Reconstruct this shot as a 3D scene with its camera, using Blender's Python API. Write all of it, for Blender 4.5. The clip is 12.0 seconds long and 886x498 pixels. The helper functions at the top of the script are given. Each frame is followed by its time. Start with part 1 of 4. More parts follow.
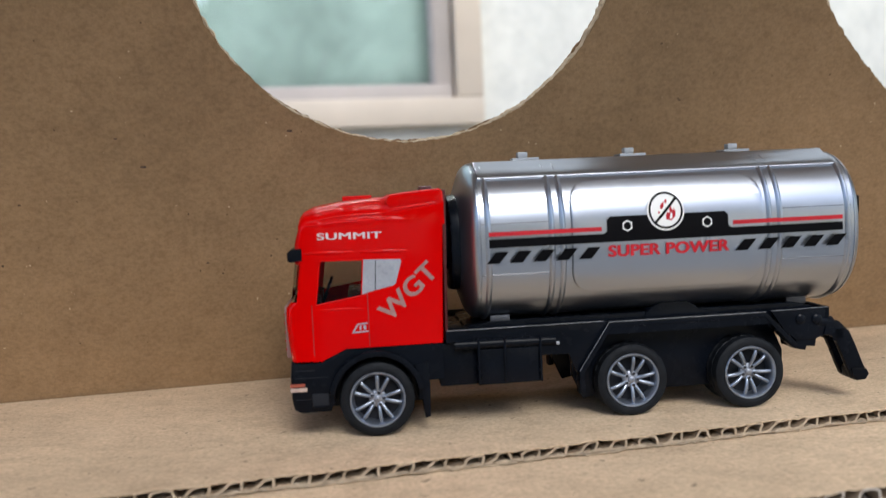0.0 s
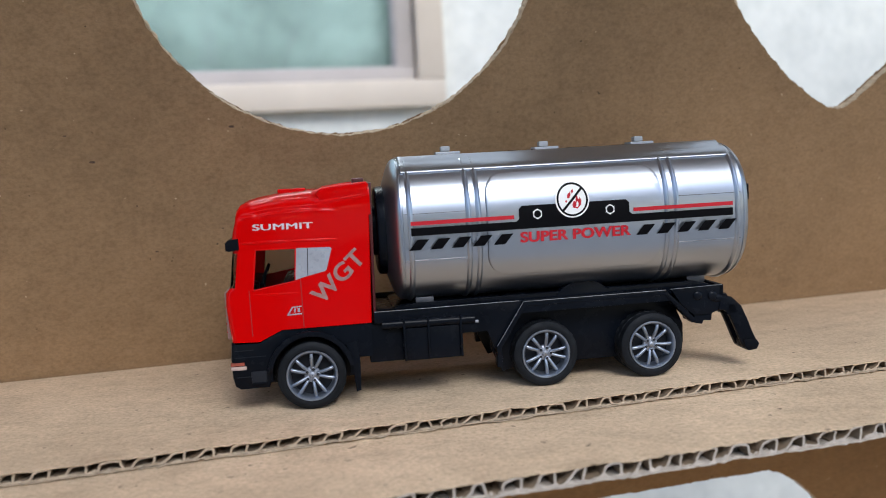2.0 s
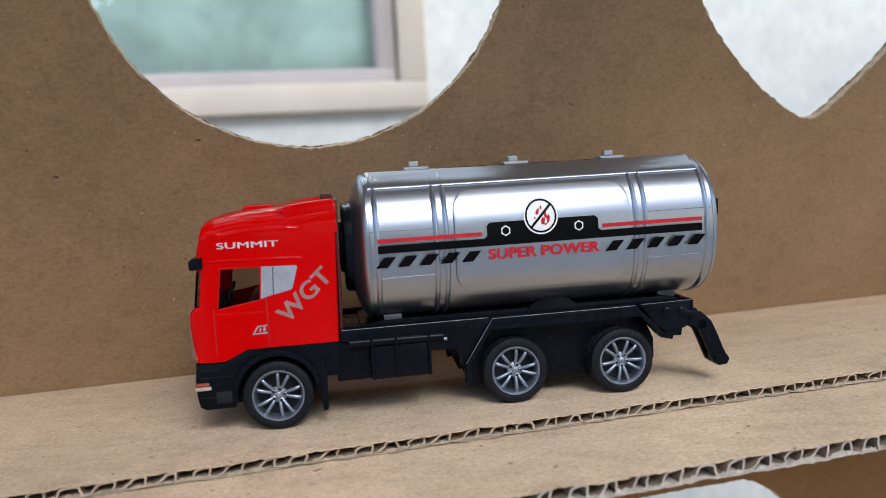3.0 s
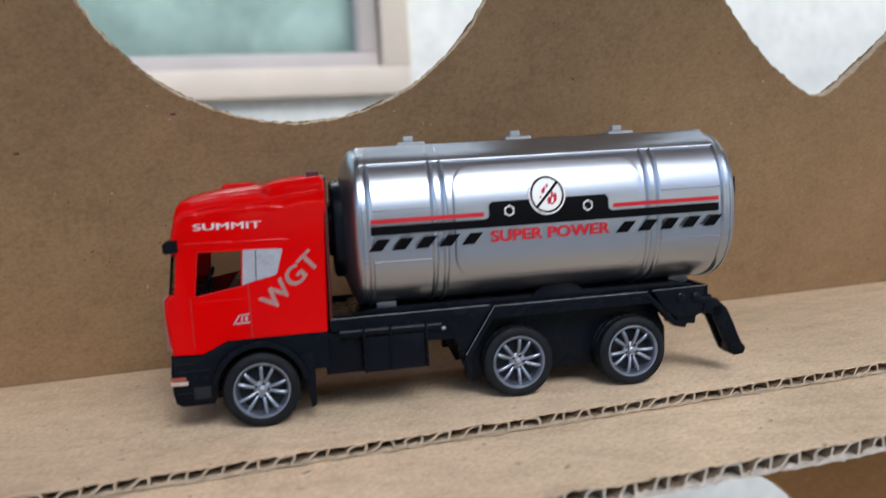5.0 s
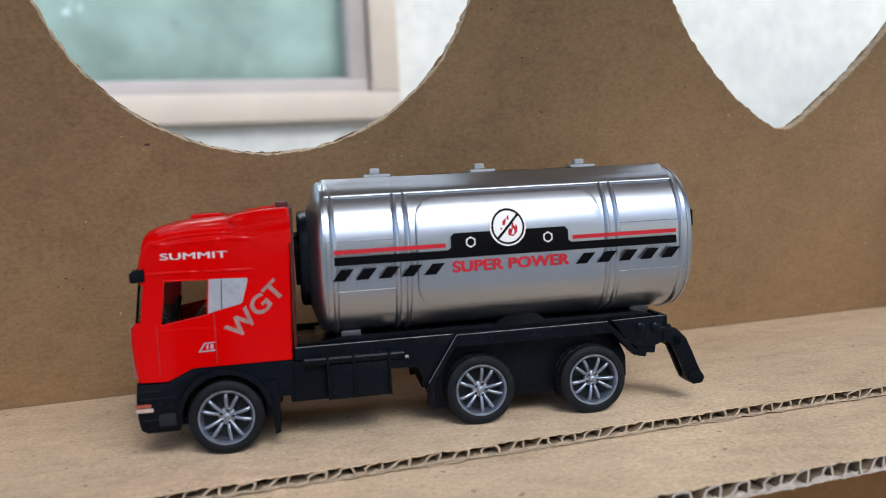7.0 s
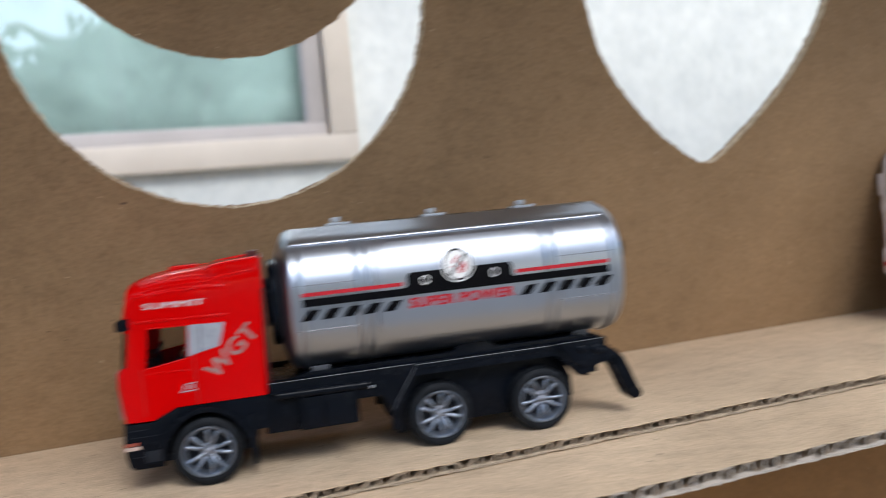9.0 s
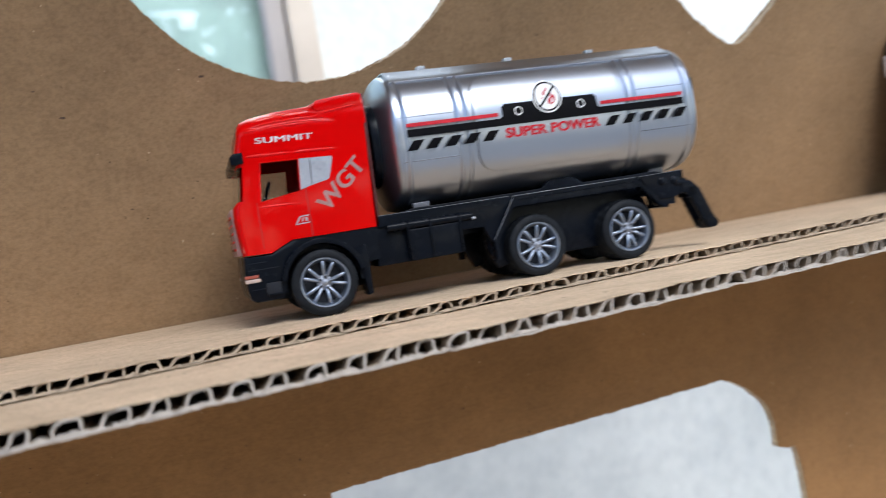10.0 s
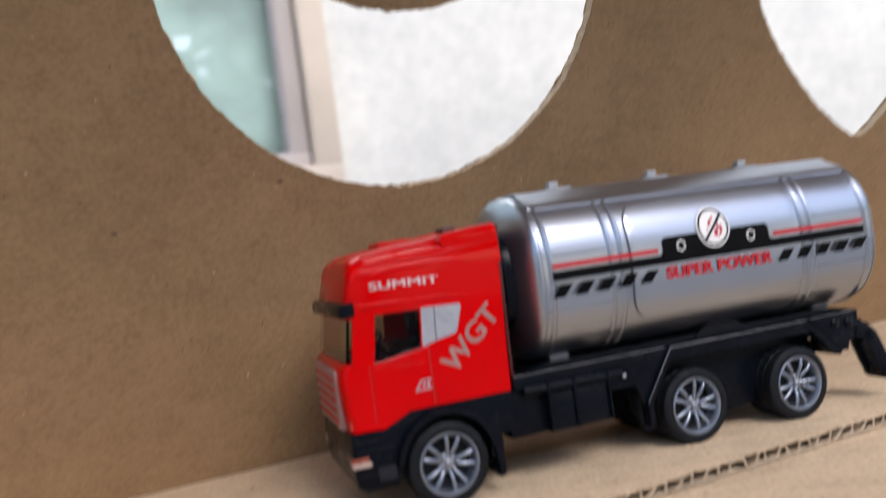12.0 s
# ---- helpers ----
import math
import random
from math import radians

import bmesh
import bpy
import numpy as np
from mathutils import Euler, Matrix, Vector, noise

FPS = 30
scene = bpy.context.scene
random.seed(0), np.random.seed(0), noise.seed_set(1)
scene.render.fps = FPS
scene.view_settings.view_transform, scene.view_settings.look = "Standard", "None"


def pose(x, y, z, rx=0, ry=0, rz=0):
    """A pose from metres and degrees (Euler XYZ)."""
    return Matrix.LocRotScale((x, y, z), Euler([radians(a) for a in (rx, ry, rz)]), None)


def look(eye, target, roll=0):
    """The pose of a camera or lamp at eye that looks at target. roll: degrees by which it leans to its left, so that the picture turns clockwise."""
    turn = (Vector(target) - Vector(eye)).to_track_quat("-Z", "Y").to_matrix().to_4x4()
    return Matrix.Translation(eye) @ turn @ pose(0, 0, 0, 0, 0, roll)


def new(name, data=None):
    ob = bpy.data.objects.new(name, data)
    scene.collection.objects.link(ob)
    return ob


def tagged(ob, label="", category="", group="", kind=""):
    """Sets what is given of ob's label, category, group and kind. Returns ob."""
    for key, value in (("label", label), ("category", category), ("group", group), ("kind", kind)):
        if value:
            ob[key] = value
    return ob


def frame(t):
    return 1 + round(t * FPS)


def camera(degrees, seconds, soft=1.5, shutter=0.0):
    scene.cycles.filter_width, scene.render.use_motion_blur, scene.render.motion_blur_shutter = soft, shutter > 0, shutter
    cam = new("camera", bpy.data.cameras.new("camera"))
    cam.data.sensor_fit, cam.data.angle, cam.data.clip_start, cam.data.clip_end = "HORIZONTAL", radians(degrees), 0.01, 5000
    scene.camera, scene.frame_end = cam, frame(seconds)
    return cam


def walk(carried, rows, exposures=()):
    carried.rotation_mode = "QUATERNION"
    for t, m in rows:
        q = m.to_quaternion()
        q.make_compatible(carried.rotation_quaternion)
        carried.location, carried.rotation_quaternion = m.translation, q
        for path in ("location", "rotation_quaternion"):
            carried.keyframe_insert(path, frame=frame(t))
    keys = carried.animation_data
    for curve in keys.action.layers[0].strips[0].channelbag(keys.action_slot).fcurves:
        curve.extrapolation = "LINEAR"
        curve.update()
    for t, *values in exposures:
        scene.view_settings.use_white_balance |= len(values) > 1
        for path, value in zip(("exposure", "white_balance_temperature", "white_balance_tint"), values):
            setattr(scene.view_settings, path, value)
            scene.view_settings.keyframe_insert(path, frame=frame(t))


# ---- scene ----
cam = camera(59.34, 12.0, soft=0.8, shutter=0.5)
PATH = [
    (0, (-0.01732, -0.17757, 0.05644), (0.02057, 0.01825, 0.04160), -2.64),
    (0.1, (-0.01657, -0.17655, 0.05666), (0.02083, 0.01916, 0.03938), -2.60),
    (0.4, (-0.01431, -0.17349, 0.05732), (0.02566, 0.02122, 0.03487), -2.49),
    (0.5, (-0.01356, -0.17247, 0.05754), (0.02439, 0.02288, 0.03764), -2.45),
    (0.6, (-0.01228, -0.17720, 0.05749), (0.02756, 0.01849, 0.04456), -2.53),
    (0.9, (-0.00843, -0.19138, 0.05732), (0.03196, 0.00390, 0.04151), -2.77),
    (1, (-0.00715, -0.19611, 0.05727), (0.03413, -0.00146, 0.03706), -2.85),
    (1.1, (-0.00550, -0.19819, 0.05709), (0.03671, -0.00401, 0.03425), -2.89),
    (1.4, (-0.00056, -0.20441, 0.05653), (0.04459, -0.01061, 0.03642), -3.01),
    (1.5, (0.00109, -0.20649, 0.05635), (0.04421, -0.01221, 0.03652), -3.05),
    (1.6, (-0.00093, -0.20446, 0.05695), (0.04424, -0.01067, 0.03678), -3.09),
    (1.9, (-0.00697, -0.19836, 0.05874), (0.04008, -0.00500, 0.03860), -3.19),
    (2, (-0.00899, -0.19633, 0.05934), (0.03531, -0.00239, 0.03875), -3.23),
    (2.1, (-0.00831, -0.19540, 0.05968), (0.03693, -0.00177, 0.03816), -3.24),
    (2.4, (-0.00628, -0.19260, 0.06070), (0.03897, 0.00092, 0.03823), -3.27),
    (2.5, (-0.00560, -0.19167, 0.06104), (0.04017, 0.00184, 0.03957), -3.28),
    (2.6, (-0.00520, -0.19236, 0.06154), (0.04303, 0.00043, 0.03887), -3.30),
    (2.9, (-0.00401, -0.19441, 0.06305), (0.04493, -0.00161, 0.04217), -3.36),
    (3, (-0.00361, -0.19510, 0.06355), (0.04412, -0.00203, 0.04241), -3.38),
    (3.1, (-0.00342, -0.19402, 0.06454), (0.04503, -0.00132, 0.04172), -3.44),
    (3.2, (-0.00323, -0.19295, 0.06554), (0.04431, -0.00002, 0.04277), -3.51),
    (4.8, (-0.00020, -0.18066, 0.06270), (0.05167, 0.01127, 0.04095), -3.26),
    (4.9, (-0.00214, -0.17988, 0.06148), (0.05164, 0.01149, 0.03943), -3.27),
    (5, (-0.00407, -0.17911, 0.06027), (0.04831, 0.01240, 0.03621), -3.29),
    (5.1, (-0.00633, -0.17775, 0.06014), (0.04883, 0.01280, 0.03450), -3.24),
    (5.4, (-0.01309, -0.17368, 0.05976), (0.03980, 0.01791, 0.03737), -3.11),
    (5.5, (-0.01535, -0.17232, 0.05963), (0.03728, 0.01920, 0.03612), -3.06),
    (5.6, (-0.01556, -0.16959, 0.05889), (0.03885, 0.02121, 0.03350), -3.02),
    (5.9, (-0.01618, -0.16139, 0.05666), (0.03621, 0.03061, 0.03670), -2.88),
    (6, (-0.01639, -0.15866, 0.05592), (0.03726, 0.03272, 0.03363), -2.84),
    (6.1, (-0.01121, -0.16368, 0.05746), (0.03774, 0.02859, 0.03132), -2.81),
    (6.4, (0.00435, -0.17876, 0.06209), (0.06448, 0.01072, 0.03908), -2.71),
    (6.5, (0.00953, -0.18378, 0.06363), (0.06413, 0.00758, 0.04358), -2.68),
    (6.6, (0.00531, -0.18446, 0.06303), (0.05896, 0.00741, 0.04549), -2.71),
    (6.7, (0.00109, -0.18515, 0.06243), (0.05521, 0.00649, 0.04392), -2.75),
    (8.3, (0.01056, -0.18469, 0.06162), (0.06461, 0.00724, 0.04596), -3.59),
    (8.4, (0.00724, -0.18684, 0.05739), (0.06312, 0.00456, 0.04198), -3.71),
    (8.5, (0.00392, -0.18900, 0.05315), (0.06407, 0.00124, 0.03928), -3.84),
    (8.6, (0.00454, -0.19472, 0.05614), (0.06624, -0.00527, 0.03806), -4.20),
    (8.9, (0.00640, -0.21189, 0.06511), (0.06984, -0.02245, 0.05558), -5.28),
    (9, (-0.00145, -0.20571, 0.06461), (0.06227, -0.01640, 0.05449), -5.37),
    (9.1, (-0.01206, -0.20319, 0.05822), (0.05002, -0.01328, 0.04904), -5.79),
    (9.4, (-0.04389, -0.19565, 0.03906), (0.01978, -0.00641, 0.02628), -7.06),
    (9.5, (-0.05450, -0.19313, 0.03267), (0.01448, -0.00566, 0.02291), -7.48),
    (9.6, (-0.05257, -0.19545, 0.02956), (0.01343, -0.00690, 0.01894), -7.84),
    (9.9, (-0.04677, -0.20241, 0.02021), (0.03080, -0.01822, 0.01266), -8.91),
    (10, (-0.04726, -0.19887, 0.01957), (0.02836, -0.01385, 0.01269), -9.10),
    (10.1, (-0.04699, -0.19326, 0.02179), (0.02615, -0.00749, 0.01160), -9.15),
    (10.4, (-0.04619, -0.17642, 0.02844), (0.01727, 0.01307, 0.02536), -9.29),
    (10.5, (-0.04592, -0.17081, 0.03066), (0.01287, 0.02035, 0.02947), -9.34),
    (10.6, (-0.04264, -0.17229, 0.03208), (0.01029, 0.02044, 0.03370), -9.39),
    (10.9, (-0.03280, -0.17673, 0.03636), (0.02003, 0.01613, 0.04279), -9.52),
    (11, (-0.02952, -0.17821, 0.03778), (0.01175, 0.01740, 0.04370), -9.57),
    (11.1, (-0.03049, -0.17463, 0.04068), (0.01118, 0.02081, 0.04728), -9.40),
    (11.4, (-0.03339, -0.16387, 0.04936), (0.01541, 0.02992, 0.05698), -8.87),
    (11.5, (-0.03436, -0.16029, 0.05226), (0.02124, 0.03179, 0.05608), -8.70),
    (11.6, (-0.03946, -0.15798, 0.05256), (0.02252, 0.03197, 0.04941), -8.51),
    (11.9, (-0.05474, -0.15105, 0.05348), (0.01872, 0.03468, 0.04761), -7.94),
    (12, (-0.05984, -0.14874, 0.05378), (0.02001, 0.03463, 0.05280), -7.75),
]
cam.data.dof.use_dof = True
cam.data.dof.focus_distance = 0.215
cam.data.dof.aperture_fstop = 14.0
EXPOSURES = [(0.0, 0.44, 6750, 10), (1.0, 0.40, 6500, 10), (2.5, 0.41, 6350, 10), (5.5, 0.42, 6450, 10), (8.5, 0.42, 6500, 10), (9.5, 0.55, 6350, 10), (10.0, 0.72, 6300, 10),
             (10.5, 0.70, 6250, 11), (11.0, 0.76, 6350, 11), (11.5, 0.56, 6700, 14), (12.0, 0.50, 6800, 16)]
walk(cam, [(t, look(eye, target, roll)) for t, eye, target, roll in PATH], EXPOSURES)

# ---- world and light ----
world = bpy.data.worlds.new("sky")
scene.world = world
world.use_nodes = True
wn, wl = world.node_tree.nodes, world.node_tree.links
sky = wn.new("ShaderNodeTexSky")
sky.sky_type = "NISHITA"
sky.sun_disc = False
sky.sun_elevation = radians(49)
sky.sun_rotation = radians(170)
sky.dust_density = 1.5
sky.air_density = 1.0
wn["Background"].inputs["Strength"].default_value = 0.22
wl.new(sky.outputs["Color"], wn["Background"].inputs["Color"])

sun_data = bpy.data.lights.new("sun", "SUN")
sun_data.energy = 1.8
sun_data.angle = radians(28)
sun_data.color = (0.92, 0.97, 1.0)
sun = new("sun", sun_data)
sun.matrix_world = look((0.15, -1.8, 1.90), (0, 0, 0))

U = 0.1  # the builders below work in decimetres


# ---- materials ----
def node_mat(name, colour, rough=0.6, metal=0.0, spec=0.5, coat=0.0):
    m = bpy.data.materials.new(name)
    m.use_nodes = True
    b = m.node_tree.nodes["Principled BSDF"]
    b.inputs["Base Color"].default_value = (*colour, 1)
    b.inputs["Roughness"].default_value = rough
    b.inputs["Metallic"].default_value = metal
    b.inputs["Specular IOR Level"].default_value = spec
    b.inputs["Coat Weight"].default_value = coat
    b.inputs["Coat Roughness"].default_value = 0.05
    return m, m.node_tree.nodes, m.node_tree.links, b


def noise_tex(n, l, scale, detail=4.0, rough=0.6, stretch=None):
    co = n.new("ShaderNodeTexCoord")
    tex = n.new("ShaderNodeTexNoise")
    tex.inputs["Scale"].default_value = scale
    tex.inputs["Detail"].default_value = detail
    tex.inputs["Roughness"].default_value = rough
    if stretch:
        mp = n.new("ShaderNodeMapping")
        mp.inputs["Scale"].default_value = stretch
        l.new(co.outputs["Object"], mp.inputs["Vector"])
        l.new(mp.outputs["Vector"], tex.inputs["Vector"])
    else:
        l.new(co.outputs["Object"], tex.inputs["Vector"])
    return tex.outputs["Fac"]


def ramp(n, l, fac, stops):
    r = n.new("ShaderNodeValToRGB")
    els = r.color_ramp.elements
    while len(els) < len(stops):
        els.new(0.5)
    for e, (p, c) in zip(els, stops):
        e.position, e.color = p, (*c, 1)
    l.new(fac, r.inputs["Fac"])
    return r.outputs["Color"]


def mix(n, l, a, b, fac, mode="MIX"):
    m = n.new("ShaderNodeMix")
    m.data_type, m.blend_type = "RGBA", mode
    if isinstance(fac, float):
        m.inputs[0].default_value = fac
    else:
        l.new(fac, m.inputs[0])
    for sock, v in ((m.inputs[6], a), (m.inputs[7], b)):
        if isinstance(v, tuple):
            sock.default_value = (*v, 1)
        else:
            l.new(v, sock)
    return m.outputs[2]


def bump(n, l, b, fac, strength, dist):
    k = n.new("ShaderNodeBump")
    k.inputs["Strength"].default_value = strength
    k.inputs["Distance"].default_value = dist
    l.new(fac, k.inputs["Height"])
    if b.inputs["Normal"].is_linked:
        l.new(b.inputs["Normal"].links[0].from_socket, k.inputs["Normal"])
    l.new(k.outputs["Normal"], b.inputs["Normal"])


def kraft(name, colour, flute=None, dirt=0.0, grainy=0.55, run=(0.4, 1, 1)):
    """Brown board: broad blotches, fine fibre grain, dark flecks and a faint print of the flutes."""
    m, n, l, b = node_mat(name, colour, 0.82, 0, 0.25)
    dark, light = tuple(c * 0.80 for c in colour), tuple(min(1, c * 1.13) for c in colour)
    broad = ramp(n, l, noise_tex(n, l, 14, 5), [(0.3, dark), (0.7, light)])
    grain = ramp(n, l, noise_tex(n, l, 1000, 4, 0.75, run), [(0.32, (0.72, 0.70, 0.67)), (0.60, (1.08, 1.08, 1.08))])
    c = mix(n, l, broad, grain, grainy, "MULTIPLY")
    mid = ramp(n, l, noise_tex(n, l, 210, 5, 0.75, (0.6, 1, 1)), [(0.34, (0.88, 0.87, 0.86)), (0.58, (1.04, 1.04, 1.04))])
    c = mix(n, l, c, mid, 0.7, "MULTIPLY")
    if dirt:
        smudge = ramp(n, l, noise_tex(n, l, 110, 6, 0.75, (0.6, 1, 1)), [(0.34, (0.70, 0.68, 0.66)), (0.52, (1.02, 1.02, 1.02))])
        c = mix(n, l, c, smudge, 0.6 * dirt, "MULTIPLY")
        speck = ramp(n, l, noise_tex(n, l, 380, 2, 0.5), [(0.70, (0, 0, 0)), (0.75, (0.75, 0.75, 0.75))])
        c = mix(n, l, c, (0.10, 0.07, 0.045), speck)
    fleck = ramp(n, l, noise_tex(n, l, 620, 1, 0.4), [(0.79, (0, 0, 0)), (0.82, (0.9, 0.9, 0.9))])
    c = mix(n, l, c, (0.07, 0.045, 0.025), fleck)
    pale = ramp(n, l, noise_tex(n, l, 610, 1, 0.4, (1, 1.3, 1.1)), [(0.79, (0, 0, 0)), (0.82, (0.6, 0.7, 0.7))])
    c = mix(n, l, c, (0.62, 0.46, 0.30), pale)
    if flute:
        co, mp, wv = n.new("ShaderNodeTexCoord"), n.new("ShaderNodeMapping"), n.new("ShaderNodeTexWave")
        wv.wave_type, wv.bands_direction = "BANDS", "X"
        wv.inputs["Scale"].default_value = 2 * math.pi / (20 * flute)
        wv.inputs["Distortion"].default_value = 0.6
        l.new(co.outputs["Object"], mp.inputs["Vector"])
        l.new(mp.outputs["Vector"], wv.inputs["Vector"])
        bump(n, l, b, wv.outputs["Fac"], 0.10, 0.0004)
    bump(n, l, b, noise_tex(n, l, 1400, 4), 0.25, 0.0003)
    bump(n, l, b, noise_tex(n, l, 60, 3), 0.25, 0.0015)
    l.new(c, b.inputs["Base Color"])
    return m


def worn(name, colour, rough, metal=0.0, coat=0.0, vary=0.15, scale=60.0, grain=1500.0, bumpy=0.1, spec=0.5, patchy=1.0):
    """Paint, plastic, rubber or metal with uneven colour, uneven gloss and fine relief."""
    m, n, l, b = node_mat(name, colour, rough, metal, spec, coat)
    lo, hi = tuple(c * (1 - vary) for c in colour), tuple(min(1, c * (1 + vary)) for c in colour)
    l.new(ramp(n, l, noise_tex(n, l, scale, 5), [(0.3, lo), (0.7, hi)]), b.inputs["Base Color"])
    mr = n.new("ShaderNodeMapRange")
    mr.inputs["From Min"].default_value, mr.inputs["From Max"].default_value = 0.3, 0.7
    mr.inputs["To Min"].default_value, mr.inputs["To Max"].default_value = rough * (1 - 0.2 * patchy), min(1, rough * (1 + 0.25 * patchy))
    l.new(noise_tex(n, l, scale * 3, 4), mr.inputs["Value"])
    l.new(mr.outputs["Result"], b.inputs["Roughness"])
    if bumpy:
        bump(n, l, b, noise_tex(n, l, grain, 3), bumpy, 0.0002)
    return m


# One board: wall toned darker and shelf lighter to carry the light's fall.
KRAFT_WALL = kraft("kraft_board_wall_shaded", (0.290, 0.183, 0.096), 0.008, grainy=0.75, run=(0.7, 1, 1))
KRAFT_SHELF = kraft("kraft_board_shelf_lit", (0.645, 0.492, 0.337), dirt=0.85, grainy=0.9, run=(0.8, 1, 1))
KRAFT_EDGE = worn("kraft_cut_edge", (0.50, 0.38, 0.25), 0.9, vary=0.25, scale=400, bumpy=0.5)
KRAFT_TORN = worn("kraft_torn_paper", (0.40, 0.315, 0.225), 0.9, vary=0.25, scale=500, bumpy=0.5)
KRAFT_PALE = worn("pale_torn_paper", (0.42, 0.365, 0.31), 0.9, vary=0.2, scale=500, bumpy=0.5)
# Grey-brown fluting, darkened to hold the shade inside the open flutes.
KRAFT_FLUTE = worn("kraft_fluting_shaded", (0.22, 0.16, 0.105), 0.9, vary=0.25, scale=300, bumpy=0.4)
FLECK = worn("dark_fleck", (0.075, 0.042, 0.024), 0.8, vary=0.5, scale=600)
RED = worn("red_gloss_paint", (0.54, 0.0006, 0.0008), 0.22, coat=0.27, vary=0.05, grain=200, bumpy=0.012, spec=0.03)
# The cab's red, darkened to hold the shade at its rear.
SHADED_RED = worn("shaded_red_paint", (0.06, 0.002, 0.003), 0.35, vary=0.1)
RED_IN = worn("red_plastic_inside", (0.30, 0.006, 0.006), 0.5)
CHROME = worn("satin_silver_plating", (0.415, 0.453, 0.52), 0.31, metal=0.97, vary=0.025, scale=25, bumpy=0, patchy=0.25)
BLACK = worn("black_plastic", (0.0034, 0.0048, 0.0080), 0.25, vary=0.3, bumpy=0.08, spec=0.10)
BEAD = worn("dull_plated_bead", (0.16, 0.165, 0.185), 0.45, metal=0.9, vary=0.1)
LAMP_GLINT = worn("rosy_lamp_glint", (0.80, 0.22, 0.15), 0.08, coat=0.8, vary=0.25, scale=200)
# Grey line colour that draws the highlight along black plastic edges.
EDGE_GLINT = worn("black_edge_highlight", (0.12, 0.125, 0.14), 0.4, vary=0.6, scale=500)
RUBBER = worn("tyre_rubber", (0.0065, 0.0080, 0.0105), 0.6, vary=0.45, scale=200, bumpy=0.3, spec=0.16)
RIM = worn("silver_rim_paint", (0.275, 0.315, 0.385), 0.33, metal=0.85, vary=0.14, scale=300)
HUB = worn("dull_hub_paint", (0.28, 0.30, 0.345), 0.45, metal=0.6, vary=0.25, scale=500)
DARK_RIM = worn("dark_rim_recess", (0.014, 0.016, 0.021), 0.5, spec=0.15)
SEAM_AND_SHADE = worn("dark_seam_and_shade", (0.16, 0.165, 0.18), 0.4, metal=1.0)
ORANGE = worn("orange_lens", (0.30, 0.07, 0.045), 0.12, vary=0.15, scale=300)
GREY = worn("silver_grey_print", (0.30, 0.315, 0.35), 0.30, vary=0.12, scale=300)
PINK_GREY = worn("thin_grey_print", (0.30, 0.165, 0.152), 0.45, vary=0.22, scale=900)
DULL_PRINT = worn("dull_white_print", (0.54, 0.50, 0.50), 0.4, vary=0.10, scale=600)
WHITE_PRINT = worn("white_print", (0.80, 0.79, 0.77), 0.4, vary=0.06)
BLACK_PRINT = worn("black_print", (0.002, 0.002, 0.003), 0.4, vary=0.2, spec=0.08)
RED_PRINT = worn("red_print", (0.46, 0.018, 0.028), 0.4, vary=0.1, spec=0.15)
CLEAR = worn("frosted_clear_plastic", (0.34, 0.36, 0.38), 0.14, vary=0.15)
AMBER = worn("lamp_lens", (0.46, 0.34, 0.29), 0.12, vary=0.2, scale=300)
TINT = worn("tinted_windscreen", (0.012, 0.012, 0.014), 0.12, vary=0.2, spec=0.4)
WHITE_TOY = worn("white_toy_paint", (0.86, 0.83, 0.86), 0.25, coat=0.4, vary=0.04)
SASH = worn("grey_bronze_sash", (0.50, 0.455, 0.43), 0.4, vary=0.10, scale=6, grain=200)
FRAME = worn("bronze_window_frame", (0.70, 0.605, 0.50), 0.45, vary=0.10, scale=6, grain=200)
SEAL = worn("window_seal", (0.36, 0.35, 0.36), 0.6)
PAVING = worn("worn_concrete", (0.26, 0.25, 0.23), 0.85, vary=0.15, scale=3, grain=150, bumpy=0.4)
CURTAIN = worn("grey_green_curtain", (0.435, 0.535, 0.515), 0.85, vary=0.35, scale=7, grain=200)
CANOPY = worn("unseen_canopy_boards", (0.07, 0.06, 0.05), 0.7, vary=0.3, scale=8)
# Same kraft board; its browner tone carries the shade under the shelf.
KRAFT_LOWER = kraft("shaded_box_board", (0.265, 0.140, 0.055), 0.008)
BARK = worn("bark", (0.11, 0.08, 0.055), 0.9, vary=0.3, scale=20)
LEAF = worn("leaves", (0.055, 0.10, 0.035), 0.6, vary=0.5, scale=3)


def plaster():
    m, n, l, b = node_mat("white_plaster", (0.8, 0.8, 0.79), 0.85, 0, 0.3)
    c = ramp(n, l, noise_tex(n, l, 5, 6, 0.65), [(0.3, (0.67, 0.68, 0.645)), (0.62, (0.82, 0.82, 0.765))])
    d = ramp(n, l, noise_tex(n, l, 38, 5, 0.7), [(0.3, (0.86, 0.87, 0.87)), (0.6, (1, 1, 1))])
    l.new(mix(n, l, c, d, 1.0, "MULTIPLY"), b.inputs["Base Color"])
    bump(n, l, b, noise_tex(n, l, 90, 5), 0.4, 0.002)
    return m


PLASTER = plaster()
GLASS, _, _, gb = node_mat("window_glass", (0.86, 0.93, 0.91), 0.02, 0, 0.9)
gb.inputs["Transmission Weight"].default_value = 1.0
gb.inputs["IOR"].default_value = 2.2
SMOKED, _, _, sb = node_mat("smoked_clear_plastic", (0.74, 0.71, 0.69), 0.05, 0, 0.5)
sb.inputs["Transmission Weight"].default_value = 1.0
sb.inputs["IOR"].default_value = 1.25


